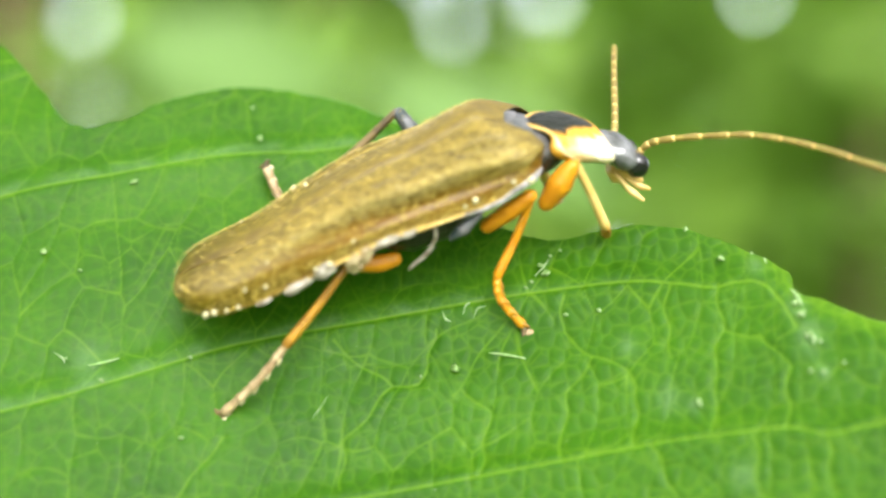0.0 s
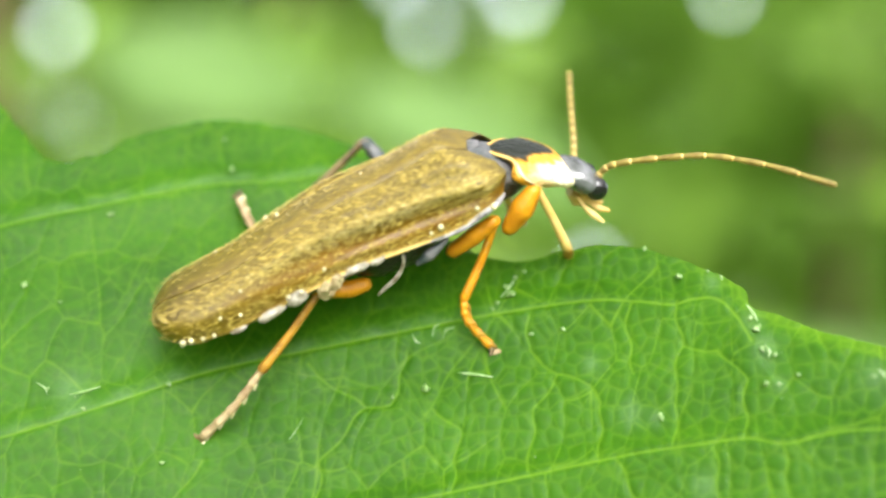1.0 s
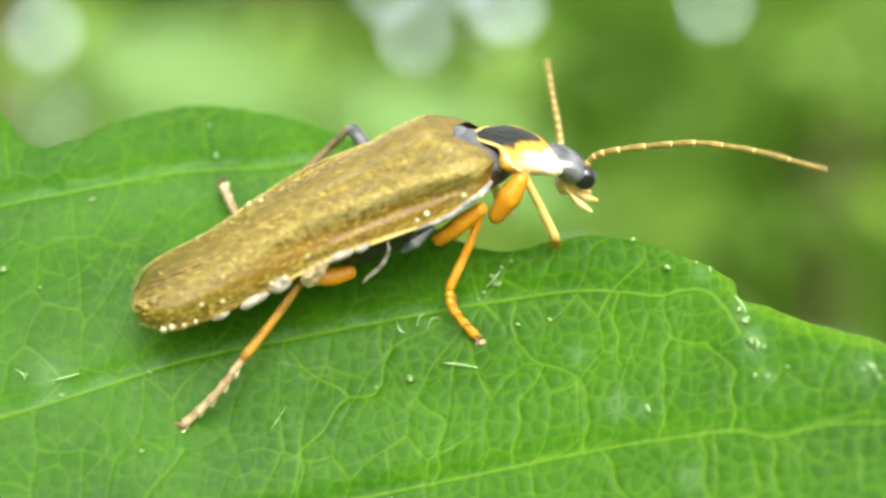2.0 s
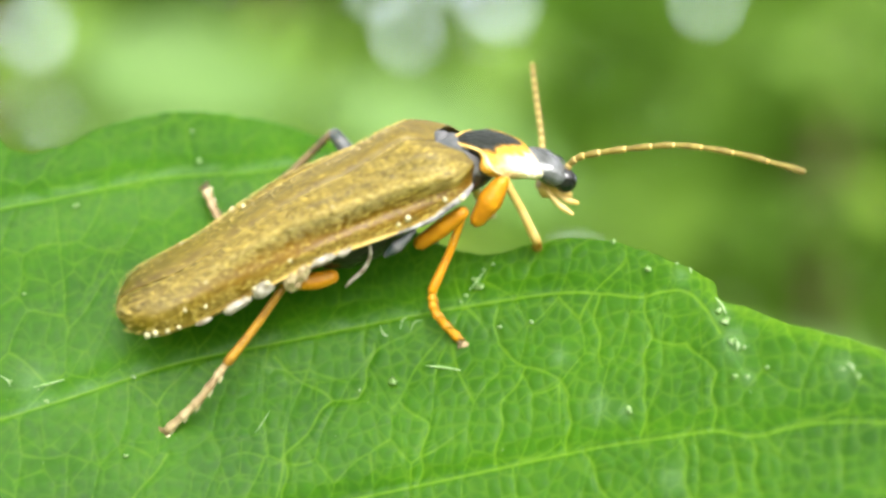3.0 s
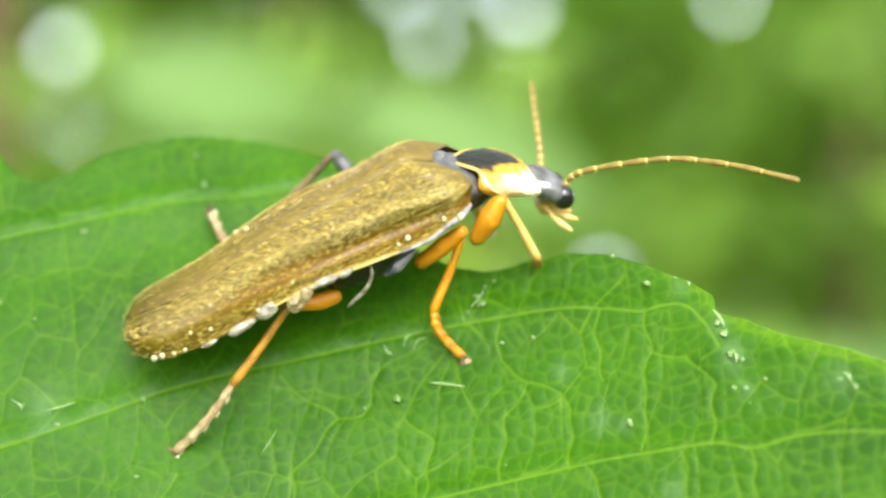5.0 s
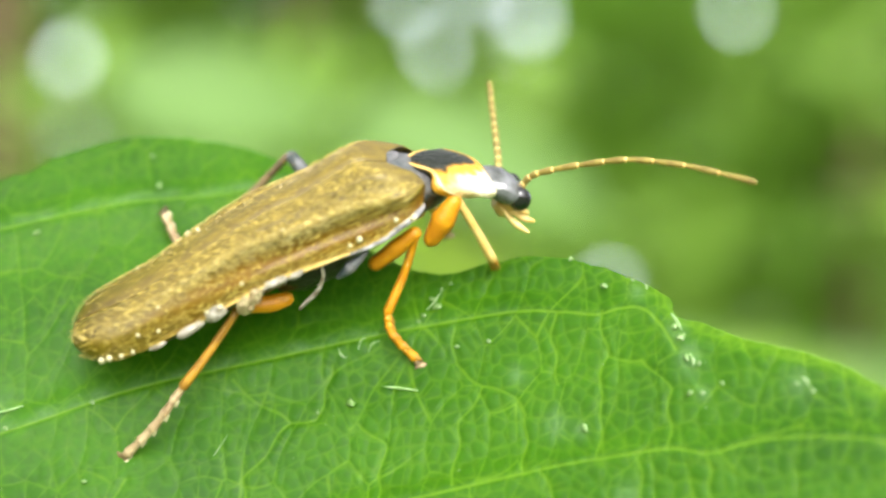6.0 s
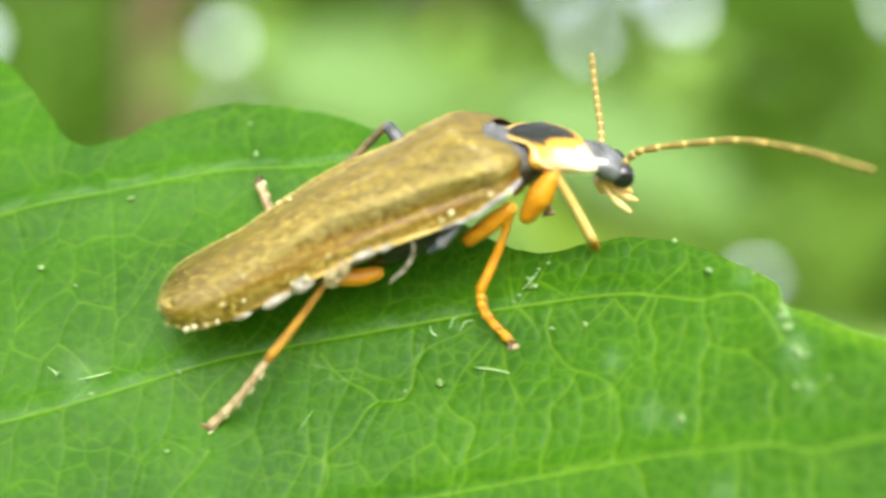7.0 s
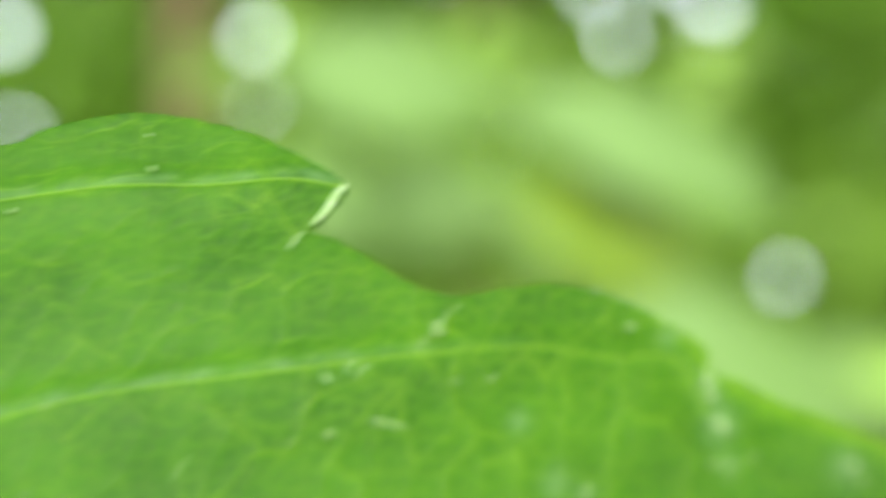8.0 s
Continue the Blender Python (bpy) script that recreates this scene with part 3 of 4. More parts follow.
def segment_chain(points, count, r0, r1, waist=0.6, sides=10):
    """Joints of a feeler or foot: one bmesh per joint, each swelling to its far end."""
    path = smooth_path(points, 24)
    n = len(path) - 1
    out = []
    for k in range(count):
        a, b = n * k / count, n * (k + 1) / count
        pts = [path[min(n, round(a + (b - a) * f))] for f in (0.0, 0.25, 0.5, 0.8, 1.0)]
        r = r0 + (r1 - r0) * k / max(1, count - 1)
        out.append((pts, [r * waist, r * 0.85, r * 0.95, r * 1.08, r * 0.9]))
    return out


def build_beetle():
    beetle = tagged(new("beetle"), "slender ochre-brown soldier beetle with orange legs standing on the leaf", "beetle")
    beetle.matrix_world = REST
    for side in (1, -1):
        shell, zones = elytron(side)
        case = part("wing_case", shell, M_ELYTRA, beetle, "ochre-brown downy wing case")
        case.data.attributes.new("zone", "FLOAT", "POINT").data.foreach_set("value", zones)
        part("case_edge", tube([case_point(x, 1.0, side) for x in (3.2, 4.0, 4.8, 5.6, 6.4)], [0.02, 0.04, 0.05, 0.045, 0.03], 8, flat=0.7), M_PALE, case, "pale edge of the wing case")
        part("shoulder_edge", tube([case_point(x, 0.99, side, -0.01) for x in (6.0, 7.0, 7.8, 8.4, 8.7)], [0.03, 0.065, 0.085, 0.10, 0.06], 10, flat=0.6), M_LILAC, case, "grey shoulder edge")
        # golden down lying towards the tail
        rng = random.Random(40 + side)
        bm, pale = bmesh.new(), bmesh.new()
        for _ in range(19000):
            x, sv = 0.12 + 8.52 * rng.random(), rng.random()
            # the down is thick on the back up to the shoulder rib, thin on the flank and towards the tail, to darken
            # them as shade
            rib = sv / (shoulder_rib(x) + 0.07)
            if rng.random() > np.interp(rib, (0, 0.06, 0.25, 0.5, 0.7, 0.9, 1.0, 1.15, 1.4, 1.8), (0.08, 0.22, 0.33, 0.4, 0.62, 1.0, 0.85, 0.35, 0.16, 0.22)) * min(1.0, 0.07 + x / 4.6) * (0.85 if side > 0 else 1.0):
                continue
            p, q = Vector(case_point(x, sv, side, 0.0)), Vector(case_point(x, sv, side, 0.3))
            nrm = (q - p).normalized()
            swirl = 0.35 * noise.noise(Vector((x * 1.6, sv * 3, side)))
            along = (Vector((-1, 0, 0.0)) + nrm.cross(Vector((1, 0, 0))) * swirl + nrm * 0.2).normalized()
            wide = nrm.cross(along).normalized() * 0.006
            tip = p + along * rng.uniform(0.08, 0.16)
            mid = p + (tip - p) * 0.5 + nrm * 0.018
            # paler hairs paint the highlight along the shoulder rib
            on_rib = 0.74 < rib < 1.0 and x > 2.6 and rng.random() < 0.6
            coat = pale if on_rib else bm
            vs = [coat.verts.new(c * MM) for c in (p - wide, p + wide, mid + wide, mid - wide, tip, mid + nrm * 0.012)]
            coat.faces.new((vs[0], vs[1], vs[2], vs[3]))
            coat.faces.new((vs[3], vs[5], vs[4]))
            coat.faces.new((vs[5], vs[2], vs[4]))
        part("down", bm, M_HAIR, case, "fine golden down", smooth=False)
        part("rib_highlight", pale, M_HAIR_HIGHLIGHT, case, "paler straw down that paints the highlight along the shoulder rib", smooth=False)
    # abdomen: overlapping grey rings under the wing cases
    for k in range(7):
        x0 = 0.9 + 0.78 * k
        rings = []
        for f, g in ((0.0, 0.86), (0.15, 0.97), (0.5, 1.0), (0.85, 1.02), (1.0, 0.9)):
            x = x0 + 0.86 * f
            w = 1.12 * math.sqrt(max(0.05, 1 - (1 - min(x / 2.2, 1)) ** 2)) * g
            h = 0.5 * math.sqrt(max(0.05, 1 - (1 - min(x / 2.2, 1)) ** 2)) * g
            rings.append([lean(x, w * math.cos(t), spine(x) - 0.34 + h * math.sin(t)) for t in (2 * math.pi * q / 24 for q in range(24))])
        part("abdomen_ring", loft(rings), M_DUSK, beetle, "dusky grey abdomen ring")
    # pale side plates peep out under the wing cases
    for x, r, g in ((1.8, 0.2, 0.07), (2.62, 0.32, 0.14), (3.28, 0.25, 0.18), (4.72, 0.36, 0.10), (5.2, 0.22, 0.09)):
        for side in (1, -1):
            p = Vector(case_point(x, 1.0, side))
            plate = ball(p + Vector((-0.02, -side * 0.03, -0.05)), (r * 1.1, 0.13, g), Matrix.Rotation(radians(-14), 3, "Y"), u=28, v=18)
            for w in plate.verts:
                w.co += Vector((0.3, -0.5 * side, 1)) * (0.00006 * noise.noise(w.co * 4000 + Vector((x, 0, side))))
            part("abdomen_plate", plate, M_GREY, beetle, "whitish side plate of the abdomen")
    # mottled hip plates hang over the root of each hind thigh
    for side in (1, -1):
        for x, dz, r in ((3.95, -0.2, (0.2, 0.1, 0.27)), (4.2, -0.14, (0.17, 0.1, 0.2))):
            plate = ball(Vector(case_point(x, 1.0, side)) + Vector((0, side * 0.02, dz)), r, Matrix.Rotation(radians(24), 3, "Y"), u=28, v=18)
            for w in plate.verts:
                w.co += Vector((0.6, side, 0.8)) * (0.00011 * noise.noise(w.co * 8000 + Vector((0, 0, side))))
            part("hip_plate", plate, M_HIP, beetle, "mottled pale hip plate")
    # chest
    rings = []
    for x, w, h, dz in ((4.5, 0.6, 0.35, -0.7), (5.0, 0.95, 0.52, -0.72), (5.8, 1.08, 0.62, -0.66), (6.5, 1.05, 0.5, -0.48), (7.2, 1.0, 0.45, -0.36), (8.3, 0.85, 0.5, -0.3), (8.9, 0.5, 0.4, -0.3)):
        rings.append([lean(x, w * math.cos(t), spine(x) + dz + h * math.sin(t)) for t in (2 * math.pi * q / 24 for q in range(24))])
    part("chest", loft(rings), M_BLACK, beetle, "black chest under the wing cases")
    for side in (1, -1):
        part("chest_side", tube([lean(5.85, side * 1.08, spine(5.85) - 0.98), lean(6.2, side * 1.16, spine(6.2) - 0.86), lean(6.7, side * 1.16, spine(6.7) - 0.70)], [0.06, 0.15, 0.05], 10, flat=0.6), M_WAIST, beetle, "grey chest side plate")
        part("hip_edge", tube([lean(4.72, side * 0.98, spine(4.72) - 1.3), lean(4.95, side * 1.02, spine(4.95) - 1.2), lean(5.3, side * 1.1, spine(5.3) - 1.05), lean(5.6, side * 1.16, spine(5.6) - 0.78), lean(5.72, side * 1.16, spine(5.72) - 0.5)], [0.03, 0.05, 0.055, 0.045, 0.025], 8), M_GREY, beetle, "pale hip edge")
    part("waist", loft([[lean(x, w * math.cos(t), 1.36 + h * math.sin(t)) for t in (2 * math.pi * q / 64 for q in range(64))] for x, w, h in ((7.9, 0.6, 0.4), (8.2, 0.76, 0.64), (8.5, 0.8, 0.64), (8.68, 0.74, 0.54), (8.82, 0.45, 0.3))]), M_WAIST, beetle, "dark grey waist")
    part("scutellum", ball(lean(8.5, 0, spine(8.5) + 0.56), (0.19, 0.2, 0.03)), M_WAIST, beetle, "small dark shield between the wing cases")
    # neck shield: black middle, orange sides, cream lobes and rims
    rings, tint = [], []
    for x, w, h, z in fine_table(((8.55, 0.55, 0.30, 1.22), (8.62, 0.86, 0.50, 1.24), (8.85, 0.98, 0.60, 1.22), (9.2, 1.02, 0.63, 1.13), (9.6, 0.98, 0.58, 0.98), (9.9, 0.86, 0.48, 0.83), (10.05, 0.6, 0.3, 0.75)), 9):
        ring = []
        for q in range(120):
            t = 2 * math.pi * q / 120
            deg = abs(math.degrees(math.atan2(math.sin(t - math.pi / 2), math.cos(t - math.pi / 2))))
            wob = 9 * noise.noise(Vector((x * 5, t * 3, 0)))
            # the hind rim runs forward on the shoulders, and the front corners are rounded
            px = x + 0.32 * math.exp(-((deg - 48) / 26) ** 2) * max(0.0, 1 - (x - 8.55) / 1.1)
            low = 0.85 - 0.28 * min(1.0, max(0.0, (x - 9.65) / 0.3))
            limit = float(np.interp(x, (8.6, 8.85, 9.1, 9.3, 9.6, 9.85, 9.95), (36, 41, 42, 30, 22, 8, -20))) + wob
            black = min(1.0, max(0.0, (deg - limit) / 7))
            rim = 8.62 + max(0.0, deg - 5) / 60 * 0.2
            hem = math.exp(-((x - rim) / 0.055) ** 2)
            brow = math.exp(-((x - 9.97) / 0.05) ** 2)
            lobe = 0.45 + 0.55 * min(1.0, max(0.0, (x - 9.2) / 0.3))
            cream = lobe * min(1.0, max(0.0, (deg + 40 * (x - 9.4) - 50 + 2 * wob) / 16)) * min(1.0, max(0.0, (x - rim) / 0.12)) * min(1.0, max(0.0, (175 - deg) / 20))
            flank = min(1.0, max(0.0, (deg - 8) / 14))
            tint.append(max(black * (0.5 + 0.5 * cream), hem * flank, brow * flank))
            hollow = math.exp(-((x - 9.0) / 0.12) ** 2 - ((deg - 42) / 14) ** 2)
            g = 1 + 0.035 * hem + 0.03 * brow - 0.10 * hollow + 0.012 * noise.noise(Vector((x * 9, t * 7, 2)))
            ring.append(lean(px, w * g * math.cos(t), z + h * g * math.sin(t) * (1.0 if math.sin(t) > 0 else low)))
        rings.append(ring)
    shield = part("neck_shield", loft(rings), M_SHIELD, beetle, "black, orange and cream neck shield")
    shield.data.attributes.new("tint", "FLOAT", "POINT").data.foreach_set("value", tint)
    part("shield_rim", tube([lean(8.60 + abs(t - 1.57) * 0.11 + 0.32 * math.exp(-((abs(math.degrees(t) - 90) - 48) / 26) ** 2), 0.94 * math.cos(t), 1.24 + 0.57 * math.sin(t)) for t in (0.3, 0.6, 0.9, 1.2, 1.6, 1.95, 2.3, 2.6, 2.85, 3.05)], [0.03, 0.035, 0.035, 0.03, 0.03, 0.035, 0.04, 0.045, 0.05, 0.03], 8), M_PALE, shield, "thin cream hind rim of the neck shield")
    # head
    rings = []
    for x, w, h, z in fine_table(((9.85, 0.5, 0.36, 0.70), (10.06, 0.64, 0.47, 0.64), (10.32, 0.70, 0.50, 0.50), (10.53, 0.64, 0.44, 0.37), (10.69, 0.46, 0.32, 0.28), (10.78, 0.25, 0.18, 0.23))):
        rings.append([lean(x, w * math.cos(t), z + h * math.sin(t)) for t in (2 * math.pi * q / 24 for q in range(24))])
    head = part("head", loft(rings), M_HEAD, beetle, "glossy dark grey head")
    for side in (1, -1):
        # an added pale body paints the highlight on each side of the head
        part("head_glint", ball(lean(10.16, side * 0.54, 0.76), (0.22, 0.10, 0.11), Matrix.Rotation(radians(22), 3, "Y")), M_HEAD_GLINT, head, "pale highlight painted on the side of the head")
        part("eye", ball(lean(10.43, side * 0.48, 0.31), (0.27, 0.24, 0.30)), M_EYE, head, "round black eye")
    part("face", tube([(10.45, -0.05, 0.05), (10.65, -0.05, -0.08), (10.8, -0.05, -0.18)], [0.36, 0.32, 0.2], 14), M_PALE, head, "yellow-brown face")
    for side in (1, -1):
        part("jaw", tube([(10.55, side * 0.2, -0.02), (10.9, side * 0.2, -0.3), (11.0, side * 0.06, -0.42)], [0.1, 0.08, 0.03], 8), M_PALE, head, "amber jaw")
    for pts in ([(10.3, -0.3, 0.12), (10.5, -0.58, -0.2), (10.75, -0.87, -0.42)], [(10.45, -0.3, 0.02), (10.72, -0.5, -0.2), (10.98, -0.66, -0.3)], [(10.5, 0.2, 0.0), (10.75, 0.3, -0.25), (11.0, 0.3, -0.35)]):
        part("palp", tube(pts, [0.05, 0.06, 0.085, 0.04], 8), M_PALE, head, "straw-yellow mouth feeler")

    grains = [(0.75, 0.86, 0.07), (1.0, 0.9, 0.05), (0.55, 0.9, 0.08), (1.25, 0.93, 0.05), (2.0, 0.75, 0.045), (3.4, 0.93, 0.06), (3.1, 0.88, 0.05), (4.1, 0.66, 0.045), (6.75, 0.84, 0.075), (6.5, 0.88, 0.05), (7.75, 0.86, 0.06), (8.25, 0.98, 0.085), (2.3, 0.4, 0.04), (5.5, 0.35, 0.035), (1.6, 0.62, 0.04)]
    for x, q, r, flip in [(*g, -1) for g in grains] + [(3.3, 0.33, 0.085, 1), (3.6, 0.24, 0.06, 1), (1.9, 0.3, 0.04, 1)]:
        bm = bmesh.new()
        bmesh.ops.create_icosphere(bm, subdivisions=2, radius=r * MM, matrix=Matrix.Translation(Vector(case_point(x, q, flip, r * 0.4)) * MM))
        for w in bm.verts:
            w.co += Vector((1, 1, 1)) * (0.3 * r * MM * noise.noise(w.co * 20000))
        part("pale_speck", bm, M_DUST, beetle, "pale pollen grain stuck to the wing case")

    # feelers of eleven joints
    feelers = []
    for pts in ([(10.83, -0.23, 0.34), (11.09, -0.3, 0.65), (11.49, -0.51, 0.81), (12.42, -1.06, 0.97), (13.24, -1.64, 1.07), (14.2, -2.54, 1.02), (15.24, -3.66, 0.82)],
                [(10.57, 0.5, 0.46), (10.8, 1.1, 0.72), (11.0, 1.7, 1.0), (11.2, 2.3, 1.27), (11.43, 2.95, 1.55)]):
        base = Vector(pts[0])
        joints = segment_chain([Vector(p) - base for p in pts], 11, 0.092, 0.07, 0.6)
        scape = part("feeler", tube(*joints[0]), M_ANTENNA, beetle, "straw-yellow jointed feeler")
        scape.location = base * MM
        for j in joints[1:]:
            part("feeler_joint", tube(*j, sides=9, steps=3), M_ANTENNA, scape)
            part("joint_ring", ball(j[0][0], (j[1][0] * 1.5,) * 3, u=10, v=6), M_PALE, scape, "pale ring between joints")
        feelers.append(scape)

    # legs: thigh, shin and foot joints
    legs = []
    plan = [("hind_leg", [(4.95, -0.7, -0.5), (4.5, -0.76, -0.46), (3.75, -0.9, -0.2)], [(3.75, -0.98, -0.25), (2.9, -1.25, -0.95), (2.11, -1.5, -1.51)], [(2.11, -1.5, -1.51), (1.28, -1.66, -2.21), (0.40, -1.54, -2.92)]),
            ("middle_leg", [(7.04, -0.75, -0.21), (7.6, -0.92, 0.18), (8.12, -1.05, 0.55)], [(8.12, -1.05, 0.53), (7.7, -0.98, -0.45), (7.08, -1.25, -1.24)], [(7.06, -1.25, -1.26), (7.04, -1.46, -1.73), (7.44, -1.69, -2.47)]),
            ("front_leg", [(8.42, -0.95, 0.15), (8.8, -1.0, 0.65), (9.15, -0.98, 1.08)], [(9.2, -0.95, 1.05), (9.5, -0.95, 0.15), (9.78, -0.96, -0.82)], [(9.78, -0.96, -0.82), (9.9, -0.55, -1.3), (10.05, -0.2, -1.8)]),
            ("middle_leg", [(6.35, 1.2, 0.2), (6.25, 2.1, 0.72), (5.98, 2.67, 1.24)], [(5.92, 2.68, 1.26), (5.15, 2.66, 0.72), (4.5, 2.64, 0.28)], [(4.5, 2.64, 0.28), (4.1, 2.7, 0.0), (3.6, 2.8, -0.35)]),
            ("hind_leg", [(4.8, 0.8, -0.5), (4.3, 1.2, -0.4), (3.7, 1.5, -0.3)], [(3.7, 1.5, -0.3), (3.3, 1.75, -0.3), (2.95, 2.0, -0.25)], [(2.95, 2.0, -0.25), (2.76, 2.36, -0.04), (2.65, 2.91, 0.4)]),
            ("front_leg", [(8.4, 0.4, 0.1), (8.6, 0.6, 0.35), (8.7, 0.7, 0.55)], [(8.7, 0.7, 0.55), (8.85, 0.8, 0.1), (8.95, 0.9, -0.4)], [(8.95, 0.9, -0.4), (9.0, 0.9, -0.6), (9.1, 0.9, -0.9)])]
    for name, thigh, shin, foot in plan:
        fat = 0.34 if name == "front_leg" else 0.25
        far = thigh[0][1] > 0
        leg = part(name, tube(thigh, [0.19, 0.29, 0.17] if name == "front_leg" else [0.17, fat * 0.86, 0.15], 14), M_WAIST if far and name == "middle_leg" else M_ORANGE, beetle, "orange leg")
        part("shin", tube(shin, [0.095, 0.1, 0.12], 10), M_DARKLEG if far and name == "middle_leg" else M_PALE if name == "front_leg" else M_ORANGE if name == "middle_leg" else M_AMBER, leg, "slim amber shin")
        for pts, rad in segment_chain(foot, 5, 0.10, 0.115, 0.82 if name == "hind_leg" else 0.86):
            part("foot_joint", tube(pts, [rad[0], rad[1], rad[2], rad[3] * 1.02, rad[4] * 0.95], sides=8, steps=3), M_TARSUS if name == "hind_leg" else M_ORANGE, leg, "tan foot joint" if name == "hind_leg" else "")
            # each joint ends in a pale lobe under the foot
            d = (Vector(pts[-1]) - Vector(pts[0])).normalized()
            under = (Vector((0.65, -0.45, -0.75)) - d * d.dot(Vector((0.65, -0.45, -0.75)))).normalized()
            c = Vector(pts[-2])
            part("foot_lobe", tube([c - d * 0.1, c + under * 0.07 + d * 0.02, c + under * 0.13 + d * 0.13], [0.06, 0.075, 0.025], 8, 3), M_DUST if name == "hind_leg" else M_AMBER, leg, "pale foot lobe" if name == "hind_leg" else "")
        end = Vector(foot[-1])
        tip = (Vector(foot[-1]) - Vector(foot[-2])).normalized()
        for s in (-1, 1):
            side = tip.orthogonal().normalized() * s
            part("claw", tube([end - tip * 0.02, end + tip * 0.12 + side * 0.08, end + tip * 0.13 + side * 0.2], [0.085, 0.07, 0.02], 8, 3), M_DARKLEG, leg, "dark claw")
        part("foot_pad", ball(end + tip * 0.1 + Vector((0.06, -0.06, -0.07)), (0.13, 0.09, 0.06), u=14, v=9), M_DUST if name == "hind_leg" else M_TARSUS, leg, "pale foot pad")
        rng = random.Random(len(legs))
        bm = bmesh.new()
        for pts, r, n in ((shin, 0.1, 70), (foot, 0.11, 60), (thigh, 0.22 if name != "front_leg" else 0.33, 60)):
            path = smooth_path(pts, 12)
            for _ in range(n):
                k = rng.randrange(len(path) - 1)
                d = (path[k + 1] - path[k]).normalized()
                o = d.orthogonal().normalized()
                o = Matrix.Rotation(rng.uniform(0, 6.28), 3, d) @ o
                c = path[k] + o * r * 0.9
                tip = c + (d * 0.8 + o * 0.7) * rng.uniform(0.06, 0.11)
                w = d.cross(o) * 0.006
                bm.faces.new([bm.verts.new(q * MM) for q in (c - w, c + w, tip)])
        part("bristles", bm, M_HAIR, leg, "fine golden bristles", smooth=False)
        legs.append(leg)
    return beetle, feelers, legs


beetle, feelers, legs = build_beetle()


# ---- surroundings ----
GROUND_Z = -0.9
bm = bmesh.new()
bmesh.ops.create_grid(bm, x_segments=60, y_segments=60, size=1500)
for vert in bm.verts:
    r = vert.co.length
    vert.co.z = GROUND_Z + 0.04 * noise.noise(vert.co * 0.7) * min(1, r / 3)
tagged(part("ground", bm, M_GROUND), "green overgrown ground under the shrubs", "ground", kind="structure")


def blade_verts(length, width, curl):
    """A small pointed leaf lying along +x."""
    cols = ((0.0, 0.04), (0.18, 0.62), (0.42, 1.0), (0.68, 0.78), (0.88, 0.36), (1.0, 0.02))
    vs, fs = [], []
    for t, w in cols:
        z = -curl * t * t * length
        vs += [(t * length, -w * width / 2, z + 0.08 * width * w), (t * length, 0, z), (t * length, w * width / 2, z + 0.08 * width * w)]
    for i in range(len(cols) - 1):
        a = 3 * i
        fs += [(a, a + 1, a + 4, a + 3), (a + 1, a + 2, a + 5, a + 4)]
    return vs, fs


def bearing(az, el, dist):
    """A place in a compass direction (degrees from +y to +x), height angle and distance."""
    a, e = radians(az), radians(el)
    return Vector((math.sin(a) * math.cos(e), math.cos(a) * math.cos(e), math.sin(e))) * dist


GAPS = [(-15.7, 8.9, 0.36), (-1.3, 9.5, 0.32), (2.3, 10.6, 0.31), (0.4, 11.8, 0.32), (5.5, 0.15, 0.28), (-24.6, 4.8, 0.28), (-25.2, 8.6, 0.40), (10.7, 10.6, 0.36), (-15.4, 6.3, 0.20), (-14.3, 5.2, 0.18), (0.8, 9.8, 0.17), (-2.3, 11.3, 0.28), (3.7, 9.3, 0.14), (13.6, 9.6, 0.12), (14.6, 10.6, 0.14), (11.5, -1.75, 0.3)]


def foliage(name, label, mat, count, az, el, dist, size, seed):
    """A mass of leaves that nobody could count, open where the sky shows through."""
    rng = np.random.default_rng(seed)
    vs, fs = blade_verts(1.0, 0.62, 0.25)
    vs, fs = np.array(vs) - (0.5, 0, 0), np.array(fs)
    a, e = np.radians(rng.uniform(*az, count)), np.radians(rng.uniform(*el, count))
    d, s = rng.uniform(*dist, count), size * rng.uniform(0.6, 1.3, count)
    place = np.stack([np.sin(a) * np.cos(e), np.cos(a) * np.cos(e), np.sin(e)], 1) * d[:, None]
    turn = np.array([Euler((x, y, z)).to_matrix() for x, y, z in zip(rng.uniform(-0.8, 0.8, count), rng.uniform(-0.3, 0.9, count), rng.uniform(0, 6.28, count))])
    co = np.einsum("nij,kj->nki", turn, vs) * s[:, None, None] + place[:, None, :]
    # corners, middles of faces and of their sides, to tell which leaves cross an opening
    probe = np.concatenate([co, co[:, fs].mean(2), (co[:, fs] + np.roll(co[:, fs], 1, 2)).reshape(count, -1, 3) / 2], 1)
    va = np.degrees(np.arctan2(probe[..., 0], probe[..., 1]))
    ve = np.degrees(np.arctan2(probe[..., 2], np.hypot(probe[..., 0], probe[..., 1])))
    keep = np.ones(count, bool)
    for ga, ge, gr in GAPS:
        keep &= np.hypot(va - ga, ve - ge).min(1) > gr * 0.7
    co = co[keep]
    n = len(co)
    faces = (fs[None] + (np.arange(n) * len(vs))[:, None, None]).reshape(-1, 4)
    me = bpy.data.meshes.new(name)
    me.from_pydata(co.reshape(-1, 3).tolist(), [], faces.tolist())
    me.polygons.foreach_set("use_smooth", [True] * len(me.polygons))
    me.materials.append(mat)
    return tagged(new(name, me), label, "foliage", kind="stuff")


